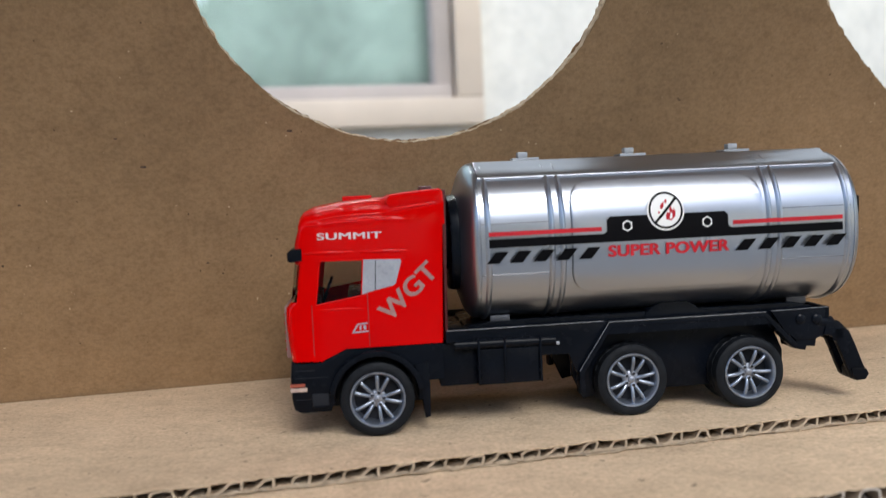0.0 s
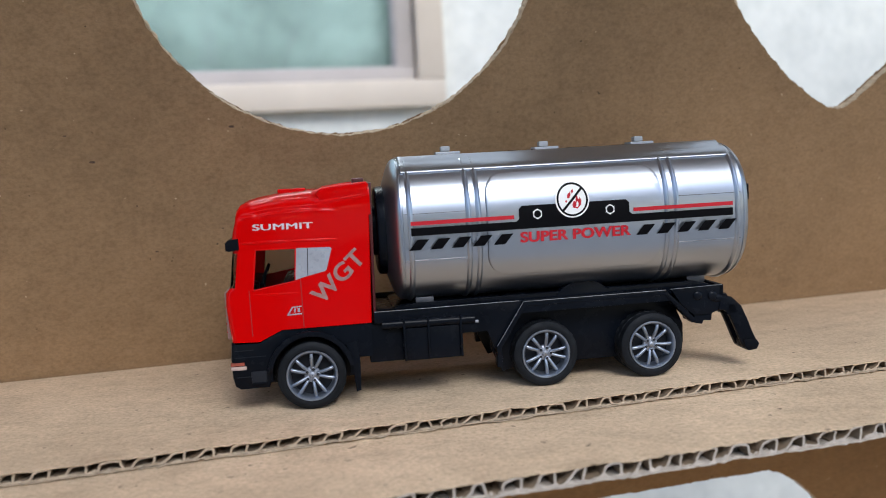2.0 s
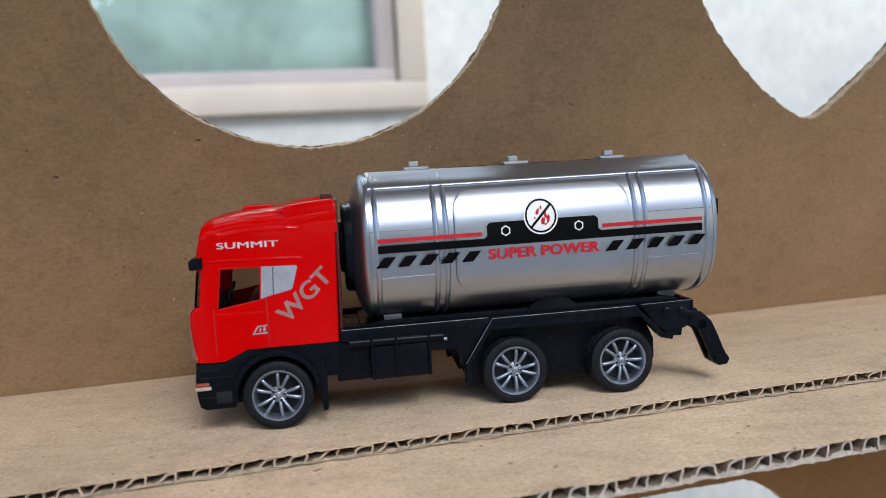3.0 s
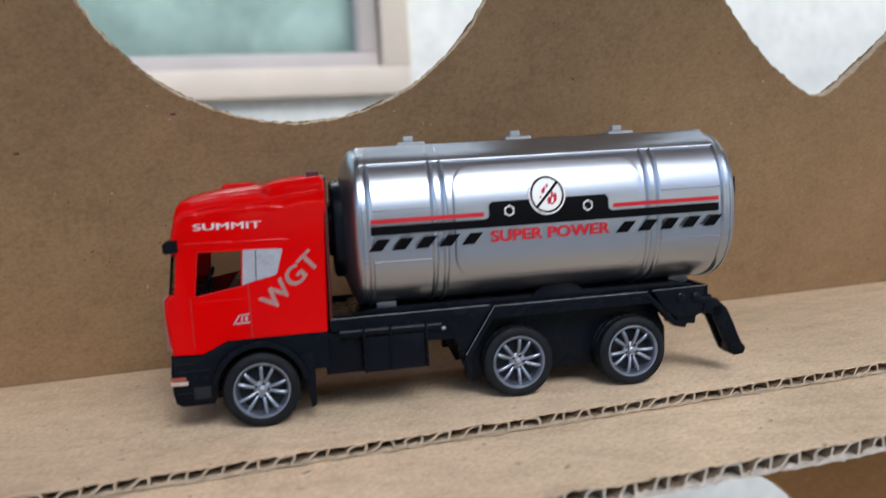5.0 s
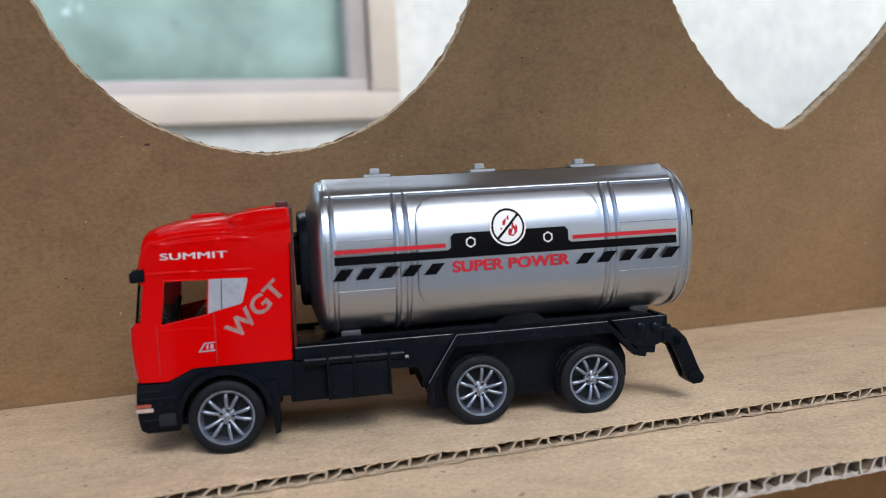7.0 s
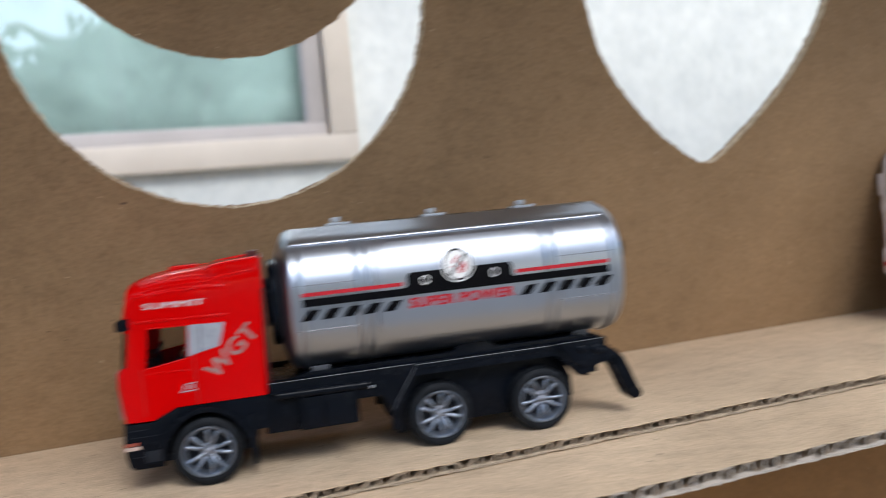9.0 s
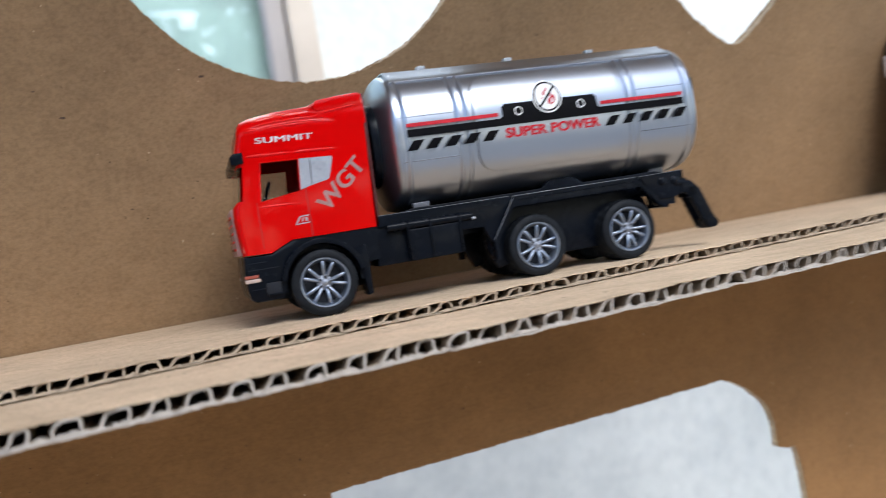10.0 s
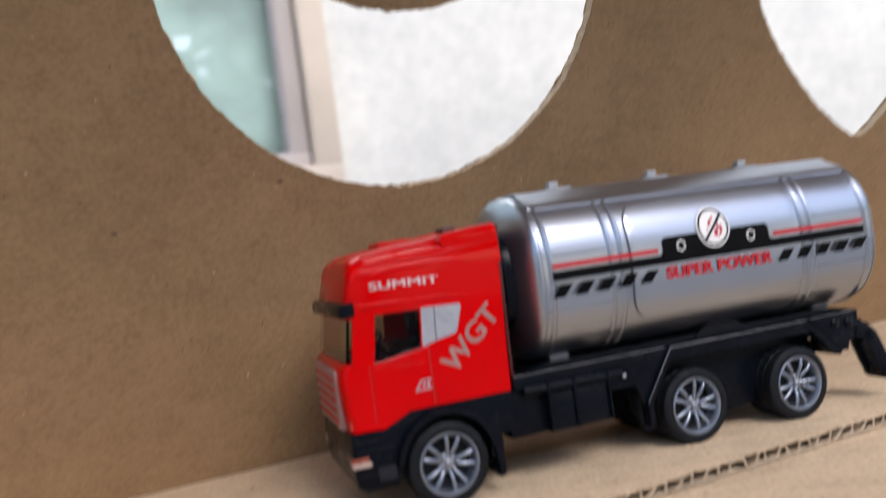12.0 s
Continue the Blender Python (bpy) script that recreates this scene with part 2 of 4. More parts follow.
# ---- builders ----
def part(name, bm, material, parent=None, label="", smooth=40):
    bm.transform(Matrix.Scale(U, 4))
    bmesh.ops.recalc_face_normals(bm, faces=bm.faces[:])
    for f in bm.faces:
        f.smooth = False
    me = bpy.data.meshes.new(name)
    bm.to_mesh(me)
    bm.free()
    mats = material if isinstance(material, (list, tuple)) else [material]
    for m in mats:
        me.materials.append(m)
    if smooth:
        me.shade_smooth()
        me.set_sharp_from_angle(angle=radians(smooth))
    ob = new(name, me)
    if parent:
        ob.parent = parent
    if label:
        tagged(ob, label)
    return ob


def empty(name, m, label, category, group=""):
    ob = new(name)
    ob.empty_display_size = 0.02
    ob.matrix_world = m
    return tagged(ob, label, category, group)


def box(bm, x0, x1, y0, y1, z0, z1, bevel=0.0, seg=2):
    v = [bm.verts.new((x, y, z)) for x in (x0, x1) for y in (y0, y1) for z in (z0, z1)]
    faces = [bm.faces.new([v[i] for i in q]) for q in ((0, 1, 3, 2), (4, 6, 7, 5), (0, 4, 5, 1), (2, 3, 7, 6), (0, 2, 6, 4), (1, 5, 7, 3))]
    if bevel:
        edges = list({e for f in faces for e in f.edges})
        bmesh.ops.bevel(bm, geom=edges, offset=bevel, segments=seg, affect="EDGES", profile=0.6)
    return bm


def prism(bm, pts, y0, y1, bevel=0.0, holes=()):
    """A plate with an outline in x and z, from y0 to y1, with holes through it."""
    edges = []
    for loop in (pts, *holes):
        vs = [bm.verts.new((x, y0, z)) for x, z in loop]
        edges += [bm.edges.new((vs[i], vs[(i + 1) % len(vs)])) for i in range(len(vs))]
    made = bmesh.ops.triangle_fill(bm, edges=edges, use_beauty=True, use_dissolve=False, normal=(0, -1, 0))
    faces = [g for g in made["geom"] if isinstance(g, bmesh.types.BMFace)]
    ext = bmesh.ops.extrude_face_region(bm, geom=faces)
    nv = [g for g in ext["geom"] if isinstance(g, bmesh.types.BMVert)]
    bmesh.ops.translate(bm, verts=nv, vec=(0, y1 - y0, 0))
    if bevel:
        rim = [e for e in bm.edges if len(e.link_faces) == 2 and e.calc_face_angle() > 0.7 and abs(e.verts[0].co.y - e.verts[1].co.y) < 1e-6]
        bmesh.ops.bevel(bm, geom=rim, offset=bevel, segments=2, affect="EDGES", profile=0.6)
    return bm


def lathe_y(bm, profile, cx, cz, n=48, cap=True):
    """Turn (radius, y) pairs round an axis along y."""
    rings = [[bm.verts.new((cx + r * math.cos(2 * math.pi * k / n), y, cz + r * math.sin(2 * math.pi * k / n))) for k in range(n)] for r, y in profile]
    for a, b in zip(rings, rings[1:]):
        for k in range(n):
            bm.faces.new((a[k], a[(k + 1) % n], b[(k + 1) % n], b[k]))
    if cap:
        bm.faces.new(rings[0])
        bm.faces.new(rings[-1])
    return bm


OVAL = 2.5     # the tank's section is a little squarer than a circle


def oval(t):
    c, s = math.cos(t), math.sin(t)
    return math.copysign(abs(c) ** (2 / OVAL), c), math.copysign(abs(s) ** (2 / OVAL), s)


def lathe_x(bm, profile, cy, cz, n=96):
    """Sweep (x, radius) pairs along x with the oval section."""
    rings = [[bm.verts.new((x, cy + r * oval(2 * math.pi * (k + 0.5) / n)[0], cz + r * oval(2 * math.pi * (k + 0.5) / n)[1])) for k in range(n)] for x, r in profile]
    for a, b in zip(rings, rings[1:]):
        for k in range(n):
            bm.faces.new((a[k], a[(k + 1) % n], b[(k + 1) % n], b[k]))
    bm.faces.new(rings[0])
    bm.faces.new(rings[-1])
    return bm


def tube(bm, pts, r, n=8, closed=False):
    """A round bar along a run of points."""
    pts = [Vector(p) for p in pts]
    rings = []
    for i, p in enumerate(pts):
        a = pts[i - 1] if (i or closed) else p
        b = pts[(i + 1) % len(pts)] if (i + 1 < len(pts) or closed) else p
        d = (b - a).normalized()
        side = d.cross(Vector((0, 0, 1)) if abs(d.z) < 0.9 else Vector((1, 0, 0))).normalized()
        up = side.cross(d)
        rings.append([bm.verts.new(p + r * (math.cos(2 * math.pi * k / n) * side + math.sin(2 * math.pi * k / n) * up)) for k in range(n)])
    pairs = list(zip(rings, rings[1:])) + ([(rings[-1], rings[0])] if closed else [])
    for a, b in pairs:
        for k in range(n):
            bm.faces.new((a[k], a[(k + 1) % n], b[(k + 1) % n], b[k]))
    if not closed:
        bm.faces.new(rings[0])
        bm.faces.new(rings[-1])
    return bm


def smooth_loop(pts, n=10):
    """A closed curve through the points (Catmull-Rom)."""
    out = []
    for i in range(len(pts)):
        p0, p1, p2, p3 = (Vector(pts[(i + k) % len(pts)]) for k in (-1, 0, 1, 2))
        for k in range(n):
            t = k / n
            out.append(tuple(0.5 * (2 * p1 + (p2 - p0) * t + (2 * p0 - 5 * p1 + 4 * p2 - p3) * t * t + (3 * p1 - p0 - 3 * p2 + p3) * t**3)))
    return out


def poly(bm, pts):
    """A flat outline in x and z, facing -y."""
    vs = [bm.verts.new((x, 0, z)) for x, z in pts]
    edges = [bm.edges.new((vs[i], vs[(i + 1) % len(vs)])) for i in range(len(vs))]
    bmesh.ops.triangle_fill(bm, edges=edges, use_beauty=True, normal=(0, -1, 0))
    return bm


def ring(bm, cx, cz, r0, r1, n=48):
    a, b = ([bm.verts.new((cx + r * math.cos(2 * math.pi * k / n), 0, cz + r * math.sin(2 * math.pi * k / n))) for k in range(n)] for r in (r0, r1))
    for k in range(n):
        bm.faces.new((a[k], b[k], b[(k + 1) % n], a[(k + 1) % n]))
    return bm


def disc(bm, cx, cz, r, n=48):
    bm.faces.new([bm.verts.new((cx + r * math.cos(2 * math.pi * k / n), 0, cz + r * math.sin(2 * math.pi * k / n))) for k in range(n)])
    return bm


def lettering(words, x0, x1, z0, z1, bold=0.02, angle=0.0, grow=0.0):
    """The words in Blender's own font, fitted into a box in x and z, turned about the box's middle."""
    cu = bpy.data.curves.new("lettering", "FONT")
    cu.body, cu.fill_mode, cu.offset, cu.resolution_u = words, "FRONT", grow, 6
    cu.space_character = 1.0 + 1.6 * bold
    ob = new("lettering", cu)
    me = bpy.data.meshes.new_from_object(ob.evaluated_get(bpy.context.evaluated_depsgraph_get()))
    bpy.data.objects.remove(ob)
    bpy.data.curves.remove(cu)
    bm = bmesh.new()
    bm.from_mesh(me)
    bpy.data.meshes.remove(me)
    bmesh.ops.remove_doubles(bm, verts=bm.verts[:], dist=1e-5)
    thin = bm.verts[:] + bm.edges[:] + bm.faces[:]
    for k, d in enumerate((-bold, bold)):      # thicker strokes: two more copies, set aside and a hair in front
        dup = [g for g in bmesh.ops.duplicate(bm, geom=thin)["geom"] if isinstance(g, bmesh.types.BMVert)]
        for v in dup:
            v.co.x += d
            v.co.z = 0.00025 * (k + 1)
    xs, ys = [v.co.x for v in bm.verts], [v.co.y for v in bm.verts]
    c, s = math.cos(radians(angle)), math.sin(radians(angle))
    mx, mz = (x0 + x1) / 2, (z0 + z1) / 2
    for v in bm.verts:
        a = (v.co.x - min(xs)) / (max(xs) - min(xs)) * (x1 - x0) - (x1 - x0) / 2
        b = (v.co.y - min(ys)) / (max(ys) - min(ys)) * (z1 - z0) - (z1 - z0) / 2
        v.co = (mx + a * c - b * s, -v.co.z, mz + a * s + b * c)
    return bm


def raised(bm, y, h):
    """Lay a flat outline at depth y and give it a thickness h towards -y."""
    ext = bmesh.ops.extrude_face_region(bm, geom=bm.faces[:])
    nv = [g for g in ext["geom"] if isinstance(g, bmesh.types.BMVert)]
    bmesh.ops.translate(bm, verts=nv, vec=(0, -h, 0))
    bmesh.ops.translate(bm, verts=bm.verts[:], vec=(0, y, 0))
    return bm


TANK_Y, TANK_Z, TANK_R = 0.156, 0.436, 0.190


def tank_side(z, lift):
    """The point of the tank's near side at a height, lifted along its normal."""
    a = max(-0.999, min(0.999, (z - TANK_Z) / TANK_R))
    b = (1 - abs(a) ** OVAL) ** (1 / OVAL)
    nrm = Vector((-b ** (OVAL - 1), math.copysign(abs(a) ** (OVAL - 1), a))).normalized()
    return TANK_Y - TANK_R * b + nrm.x * lift, TANK_Z + TANK_R * a + nrm.y * lift


def on_tank(bm, lift):
    """Wrap a flat outline (x and height) round the tank's near side, lifted off it."""
    for k in range(-16, 17):
        z = TANK_Z + 0.011 * k
        bmesh.ops.bisect_plane(bm, geom=bm.verts[:] + bm.edges[:] + bm.faces[:], plane_co=(0, 0, z), plane_no=(0, 0, 1))
    for v in bm.verts:
        v.co = (v.co.x, *tank_side(v.co.z, lift - v.co.y))
    return bm


# ---- setting ----
LEAN = math.atan(0.275)      # the backboard leans forward over the shelf
JOIN = 0.70                  # where the backboard meets the shelf
GROUND = -6.5


def board_pose():
    """From the backboard's own plane (x, depth, height along it) to the place, in decimetres."""
    return Matrix.Translation((0, JOIN, 0)) @ Matrix.Rotation(LEAN, 4, "X")


def ragged(loop, amount, seed):
    """A knife-cut outline with small tears."""
    out = []
    for i, (x, z) in enumerate(loop):
        a, b = Vector(loop[i - 1]), Vector(loop[(i + 1) % len(loop)])
        d = (b - a).normalized()
        k = amount * (0.45 * noise.noise((x * 9, z * 9, seed)) + 0.6 * noise.noise((x * 34, z * 34, seed + 5)) + 0.45 * noise.noise((x * 95, z * 95, seed + 8)))
        out.append((x + d.y * k, z - d.x * k))
    return out


def dense(loop, step):
    out = []
    for i in range(len(loop)):
        a, b = Vector(loop[i]), Vector(loop[(i + 1) % len(loop)])
        n = max(1, int((b - a).length / step))
        out += [tuple(a.lerp(b, k / n)) for k in range(n)]
    return out


def crescent():
    """A moon lying on its back: one circle less another above it."""
    c1, r1, c2, r2 = Vector((0.186, 1.362)), 0.622, Vector((0.186, 1.748)), 0.546
    d = (c2 - c1).length
    a = (d * d + r1 * r1 - r2 * r2) / (2 * d)
    h = math.sqrt(r1 * r1 - a * a)
    t1, t2 = math.atan2(a, h), math.atan2(a - d, h)
    outer = [(c1.x + r1 * math.cos(t), c1.y + r1 * math.sin(t)) for t in np.linspace(t1, -math.pi - t1, 420)]
    inner = [(c2.x + r2 * math.cos(t), c2.y + r2 * math.sin(t)) for t in np.linspace(-math.pi - t2, t2, 330)[1:-1]]
    return outer + inner


HEART = [(1.982, 0.754), (2.10, 0.835), (2.285, 1.022), (2.40, 1.20), (2.462, 1.365), (2.475, 1.56), (2.36, 1.76), (2.16, 1.82), (1.945, 1.67),
         (1.73, 1.83), (1.50, 1.77), (1.385, 1.58), (1.394, 1.365), (1.485, 1.150), (1.665, 0.948), (1.852, 0.808)]
LOWER = [(0.045, -0.651), (0.60, -0.652), (1.20, -0.653), (1.753, -0.650), (1.800, -0.667), (1.846, -0.692), (1.890, -0.722), (1.930, -0.757), (1.960, -0.790), (1.983, -0.825), (2.000, -0.862), (2.009, -0.900),
         (2.010, -1.004), (2.056, -1.020), (2.107, -1.026), (2.127, -1.139), (2.15, -2.10), (0.0, -2.10)]


def backboard():
    """Single-wall board with two cut-outs: two facing papers and the core between them, each cut a little differently."""
    holes = [crescent(), smooth_loop(HEART, 30)]
    rect = [(-6.2, -0.05), (4.8, -0.05), (4.8, 2.7), (-6.2, 2.7)]
    m = board_pose()
    bm = prism(bmesh.new(), rect, 0.0, 0.005, holes=[ragged(h, 0.008, 1) for h in holes])
    bm.transform(m)
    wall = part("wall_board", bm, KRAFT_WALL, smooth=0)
    tagged(wall, "brown corrugated cardboard backboard with moon and heart cut-outs", "wall", kind="structure")
    wide = [ragged(h, 0.010, 9) for h in holes]
    bm = prism(bmesh.new(), rect, 0.006, 0.034, holes=wide)
    bm.transform(m)
    part("board_core", bm, KRAFT_EDGE, wall, "pale cut edge of the corrugated core", smooth=0)
    bm = prism(bmesh.new(), rect, 0.035, 0.040, holes=[ragged(h, 0.010, 17) for h in holes])
    bm.transform(m)
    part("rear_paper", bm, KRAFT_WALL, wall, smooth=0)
    # dark flecks in the paper
    for x, v, r in ((-0.162, 0.783, 0.0075), (-0.567, 0.694, 0.0075), (-0.63, 0.775, 0.0045), (-0.90, 0.60, 0.004), (1.30, 0.55, 0.004), (-0.42, 0.40, 0.004)):
        bm = bmesh.new()
        loop = [(x + r * (1.3 + 0.35 * math.sin(3 * k)) * math.cos(k * math.pi / 5), v + r * (0.8 + 0.25 * math.cos(5 * k)) * math.sin(k * math.pi / 5)) for k in range(10)]
        poly(bm, [(x + (a - x) * 0.8, v + (b - v) * 0.8) for a, b in loop])
        raised(bm, 0.0, 0.0008)
        bm.transform(m)
        part("fleck", bm, FLECK, wall, smooth=0)
    return wall


def lower_panel():
    """The upright panel below the shelf, with one large cut-out."""
    rect, hole = [(-6.2, GROUND), (4.8, GROUND), (4.8, -0.0695), (-6.2, -0.0695)], dense(LOWER, 0.012)
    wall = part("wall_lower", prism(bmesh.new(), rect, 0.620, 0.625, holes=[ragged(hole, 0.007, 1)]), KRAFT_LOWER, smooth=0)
    tagged(wall, "cardboard panel below the shelf, shade in its colour, large cut-out", "wall", kind="structure")
    part("board_core", prism(bmesh.new(), rect, 0.626, 0.650, holes=[ragged(hole, 0.008, 9)]), KRAFT_EDGE, wall, "pale cut edge of the corrugated core", smooth=0)
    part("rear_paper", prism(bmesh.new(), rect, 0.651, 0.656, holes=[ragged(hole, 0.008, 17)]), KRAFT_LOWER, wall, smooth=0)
    return wall


def paper(bm, x0, x1, y0, y1, z0, z1, seed, tear):
    """A sheet of paper whose front edge is cut unevenly."""
    n = int((x1 - x0) / 0.005)
    rows = []
    for i in range(n + 1):
        x = x0 + (x1 - x0) * i / n
        k = tear * (noise.noise((x * 5, seed, 0)) + 0.9 * noise.noise((x * 25, seed, 3)) + 0.8 * noise.noise((x * 80, seed, 5)))
        dz = 0.0035 * noise.noise((x * 12, seed, 7)) + 0.0016 * noise.noise((x * 60, seed, 9))
        yf = y0 + k
        rows.append([bm.verts.new(p) for p in ((x, yf, z0 + dz), (x, yf, z1 + dz), (x, y0 + 0.06, z1), (x, y1, z1), (x, y1, z0), (x, y0 + 0.06, z0))])
    for a, b in zip(rows, rows[1:]):
        for k in range(6):
            bm.faces.new((a[k], a[(k + 1) % 6], b[(k + 1) % 6], b[k]))
    bm.faces.new(rows[0])
    bm.faces.new(rows[-1])
    return bm


def corrugated_shelf(name, label, x0, x1, y0, y1, ztop, thick, pitch, seed, torn):
    """A single-wall sheet: top paper, wavy fluting and bottom paper, its flutes open at the front."""
    rng = random.Random(seed)
    skin = 0.0021
    sheet = empty(name, Matrix.Identity(4), label, "cardboard shelf")
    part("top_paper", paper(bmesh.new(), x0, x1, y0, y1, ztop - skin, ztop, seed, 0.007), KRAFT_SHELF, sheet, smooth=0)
    edge = KRAFT_PALE if thick > 0.035 else KRAFT_TORN
    part("bottom_paper", paper(bmesh.new(), x0, x1, y0 - 0.001, y1, ztop - thick, ztop - thick + skin, seed + 40, torn), edge, sheet, "torn grey-brown bottom paper", smooth=0)
    bm = bmesh.new()
    lo, hi = ztop - thick + skin, ztop - skin
    xs, zs, x = [], [], x0
    while x < x1:
        p = pitch * rng.uniform(0.86, 1.14)
        crush, lean, bow = rng.uniform(0.0, 0.22), rng.uniform(-0.06, 0.07), rng.uniform(0.02, 0.20)
        for k in range(18):
            t = k / 18
            w = math.sin(2 * math.pi * t)
            w = math.copysign(abs(w) ** 0.45, w) * (1 - crush * (w > 0))
            xs.append(x + p * (t + lean * math.cos(2 * math.pi * t) + bow * math.sin(2 * math.pi * t) - 0.035 * math.sin(4 * math.pi * t)) + rng.uniform(-0.0018, 0.0018))
            zs.append((lo + hi) / 2 + (hi - lo) / 2 * w)
        x += p
    half, rows = 0.0024, []
    for i in range(len(xs)):
        a, b = max(0, i - 1), min(len(xs) - 1, i + 1)
        d = Vector((xs[b] - xs[a], zs[b] - zs[a])).normalized()
        nx, nz = -d.y * half, d.x * half
        k = 0.010 * noise.noise((xs[i] * 14, seed, 11)) + 0.004
        top, bot = (xs[i] + nx, min(hi, zs[i] + nz)), (xs[i] - nx, max(lo, zs[i] - nz))
        rows.append([bm.verts.new((px, yy, pz)) for yy in (y0 + k, y0 + 0.35) for px, pz in (top, bot)])
    for a, b in zip(rows, rows[1:]):
        for q in ((0, 1), (1, 3), (3, 2), (2, 0)):
            f = bm.faces.new((a[q[0]], a[q[1]], b[q[1]], b[q[0]]))
            f.material_index = 1 if q == (0, 1) else 0
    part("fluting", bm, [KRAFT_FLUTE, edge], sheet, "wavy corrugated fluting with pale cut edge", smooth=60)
    # crumpled, half-torn fibres standing along the foot of the cut
    bm, rows = bmesh.new(), []
    n = int((x1 - x0) / 0.0045)
    for i in range(n + 1):
        x = x0 + (x1 - x0) * i / n
        k = noise.noise((x * 21, seed, 31)) + 0.7 * noise.noise((x * 64, seed, 37)) + 0.6 * noise.noise((x * 150, seed, 39))
        h = (hi - lo) * max(0.04, (0.14 if thick < 0.035 else 0.20) + 0.28 * k)
        y = y0 + 0.003 + 0.007 * noise.noise((x * 30, seed, 41))
        lip = y + 0.006 * noise.noise((x * 55, seed, 43))
        rows.append([bm.verts.new(p) for p in ((x, y, lo), (x, lip, lo + h), (x + 0.002, lip + 0.003, lo + h * 0.96), (x, y + 0.005, lo))])
    for a, b in zip(rows, rows[1:]):
        for q in range(4):
            bm.faces.new((a[q], a[(q + 1) % 4], b[(q + 1) % 4], b[q]))
    part("torn_fibre", bm, edge, sheet, "crumpled torn paper along the cut", smooth=0)
    return sheet


def window():
    """A bronze-framed casement in the plaster wall, with a curtain behind the glass."""
    y = 8.40
    win = empty("window_1", Matrix.Identity(4), "bronze metal-framed window reflecting greenery in a white plaster wall", "window")
    win["kind"] = "structure"
    xl, xr, zb, zt = -11.0, 2.43, 1.43, 13.0
    f = 0.36
    for name, b in (("frame_bottom", (xl, xr, zb, zb + f)), ("frame_top", (xl, xr, zt - f, zt)), ("frame_side", (xr - f, xr, zb + f, zt - f)), ("frame_side", (xl, xl + f, zb + f, zt - f))):
        part(name, box(bmesh.new(), b[0], b[1], y - 0.10, y + 0.5, b[2], b[3], 0.03), FRAME, win)
    s = 0.24
    x2, z2 = xr - f - 0.02, zb + f - 0.02
    for name, b in (("sash_bottom", (xl + f, x2, z2, z2 + s - 0.02)), ("sash_side", (x2 - s, x2, z2 + s - 0.02, zt - f))):
        part(name, box(bmesh.new(), b[0], b[1], y + 0.08, y + 0.45, b[2], b[3], 0.025), SASH, win, "grey-bronze sash bar")
    part("seal", box(bmesh.new(), x2 - s - 0.035, x2 - s - 0.001, y + 0.14, y + 0.4, z2 + s, zt - f), SEAL, win)
    pane = part("pane", box(bmesh.new(), xl + f, x2 - s, y + 0.22, y + 0.28, z2 + s - 0.02, zt - f), GLASS, win, "clear glass pane with reflections", smooth=0)
    pane.visible_shadow = False
    # curtain with soft folds
    bm = bmesh.new()
    nx, nz = 60, 12
    grid = [[bm.verts.new((xl + 0.3 + (xr - xl - 0.6) * i / nx, y + 0.62 + 0.03 * math.sin(i * 1.1) + 0.04 * noise.noise((i * 0.4, j, 2)), zb + (zt - zb) * j / nz)) for j in range(nz + 1)] for i in range(nx + 1)]
    for i in range(nx):
        for j in range(nz):
            bm.faces.new((grid[i][j], grid[i + 1][j], grid[i + 1][j + 1], grid[i][j + 1]))
    drape = part("curtain", bm, CURTAIN, label="")
    sol = drape.modifiers.new("thickness", "SOLIDIFY")
    sol.thickness = 0.002
    tagged(drape, "grey-green curtain hanging behind the window glass", "curtain")
    # plaster wall with the opening
    bm = prism(bmesh.new(), [(-60, GROUND), (60, GROUND), (60, 32), (-60, 32)], y + 0.05, y + 2.2, holes=[[(xl, zb), (xr, zb), (xr, zt), (xl, zt)]])
    tagged(part("wall_plaster", bm, PLASTER, smooth=0), "uneven white plaster house wall", "wall", kind="structure")
    tagged(part("wall_room", box(bmesh.new(), -40, 40, y + 12, y + 13, GROUND, 32), CURTAIN, smooth=0), "dim grey-green wall of the room behind the window", "wall", kind="structure")


def ground():
    bm = bmesh.new()
    bm.faces.new([bm.verts.new(p) for p in ((-9000, -9000, GROUND), (9000, -9000, GROUND), (9000, 9000, GROUND), (-9000, 9000, GROUND))])
    tagged(part("ground", bm, PAVING, smooth=0), "worn grey concrete paving", "ground", kind="structure")


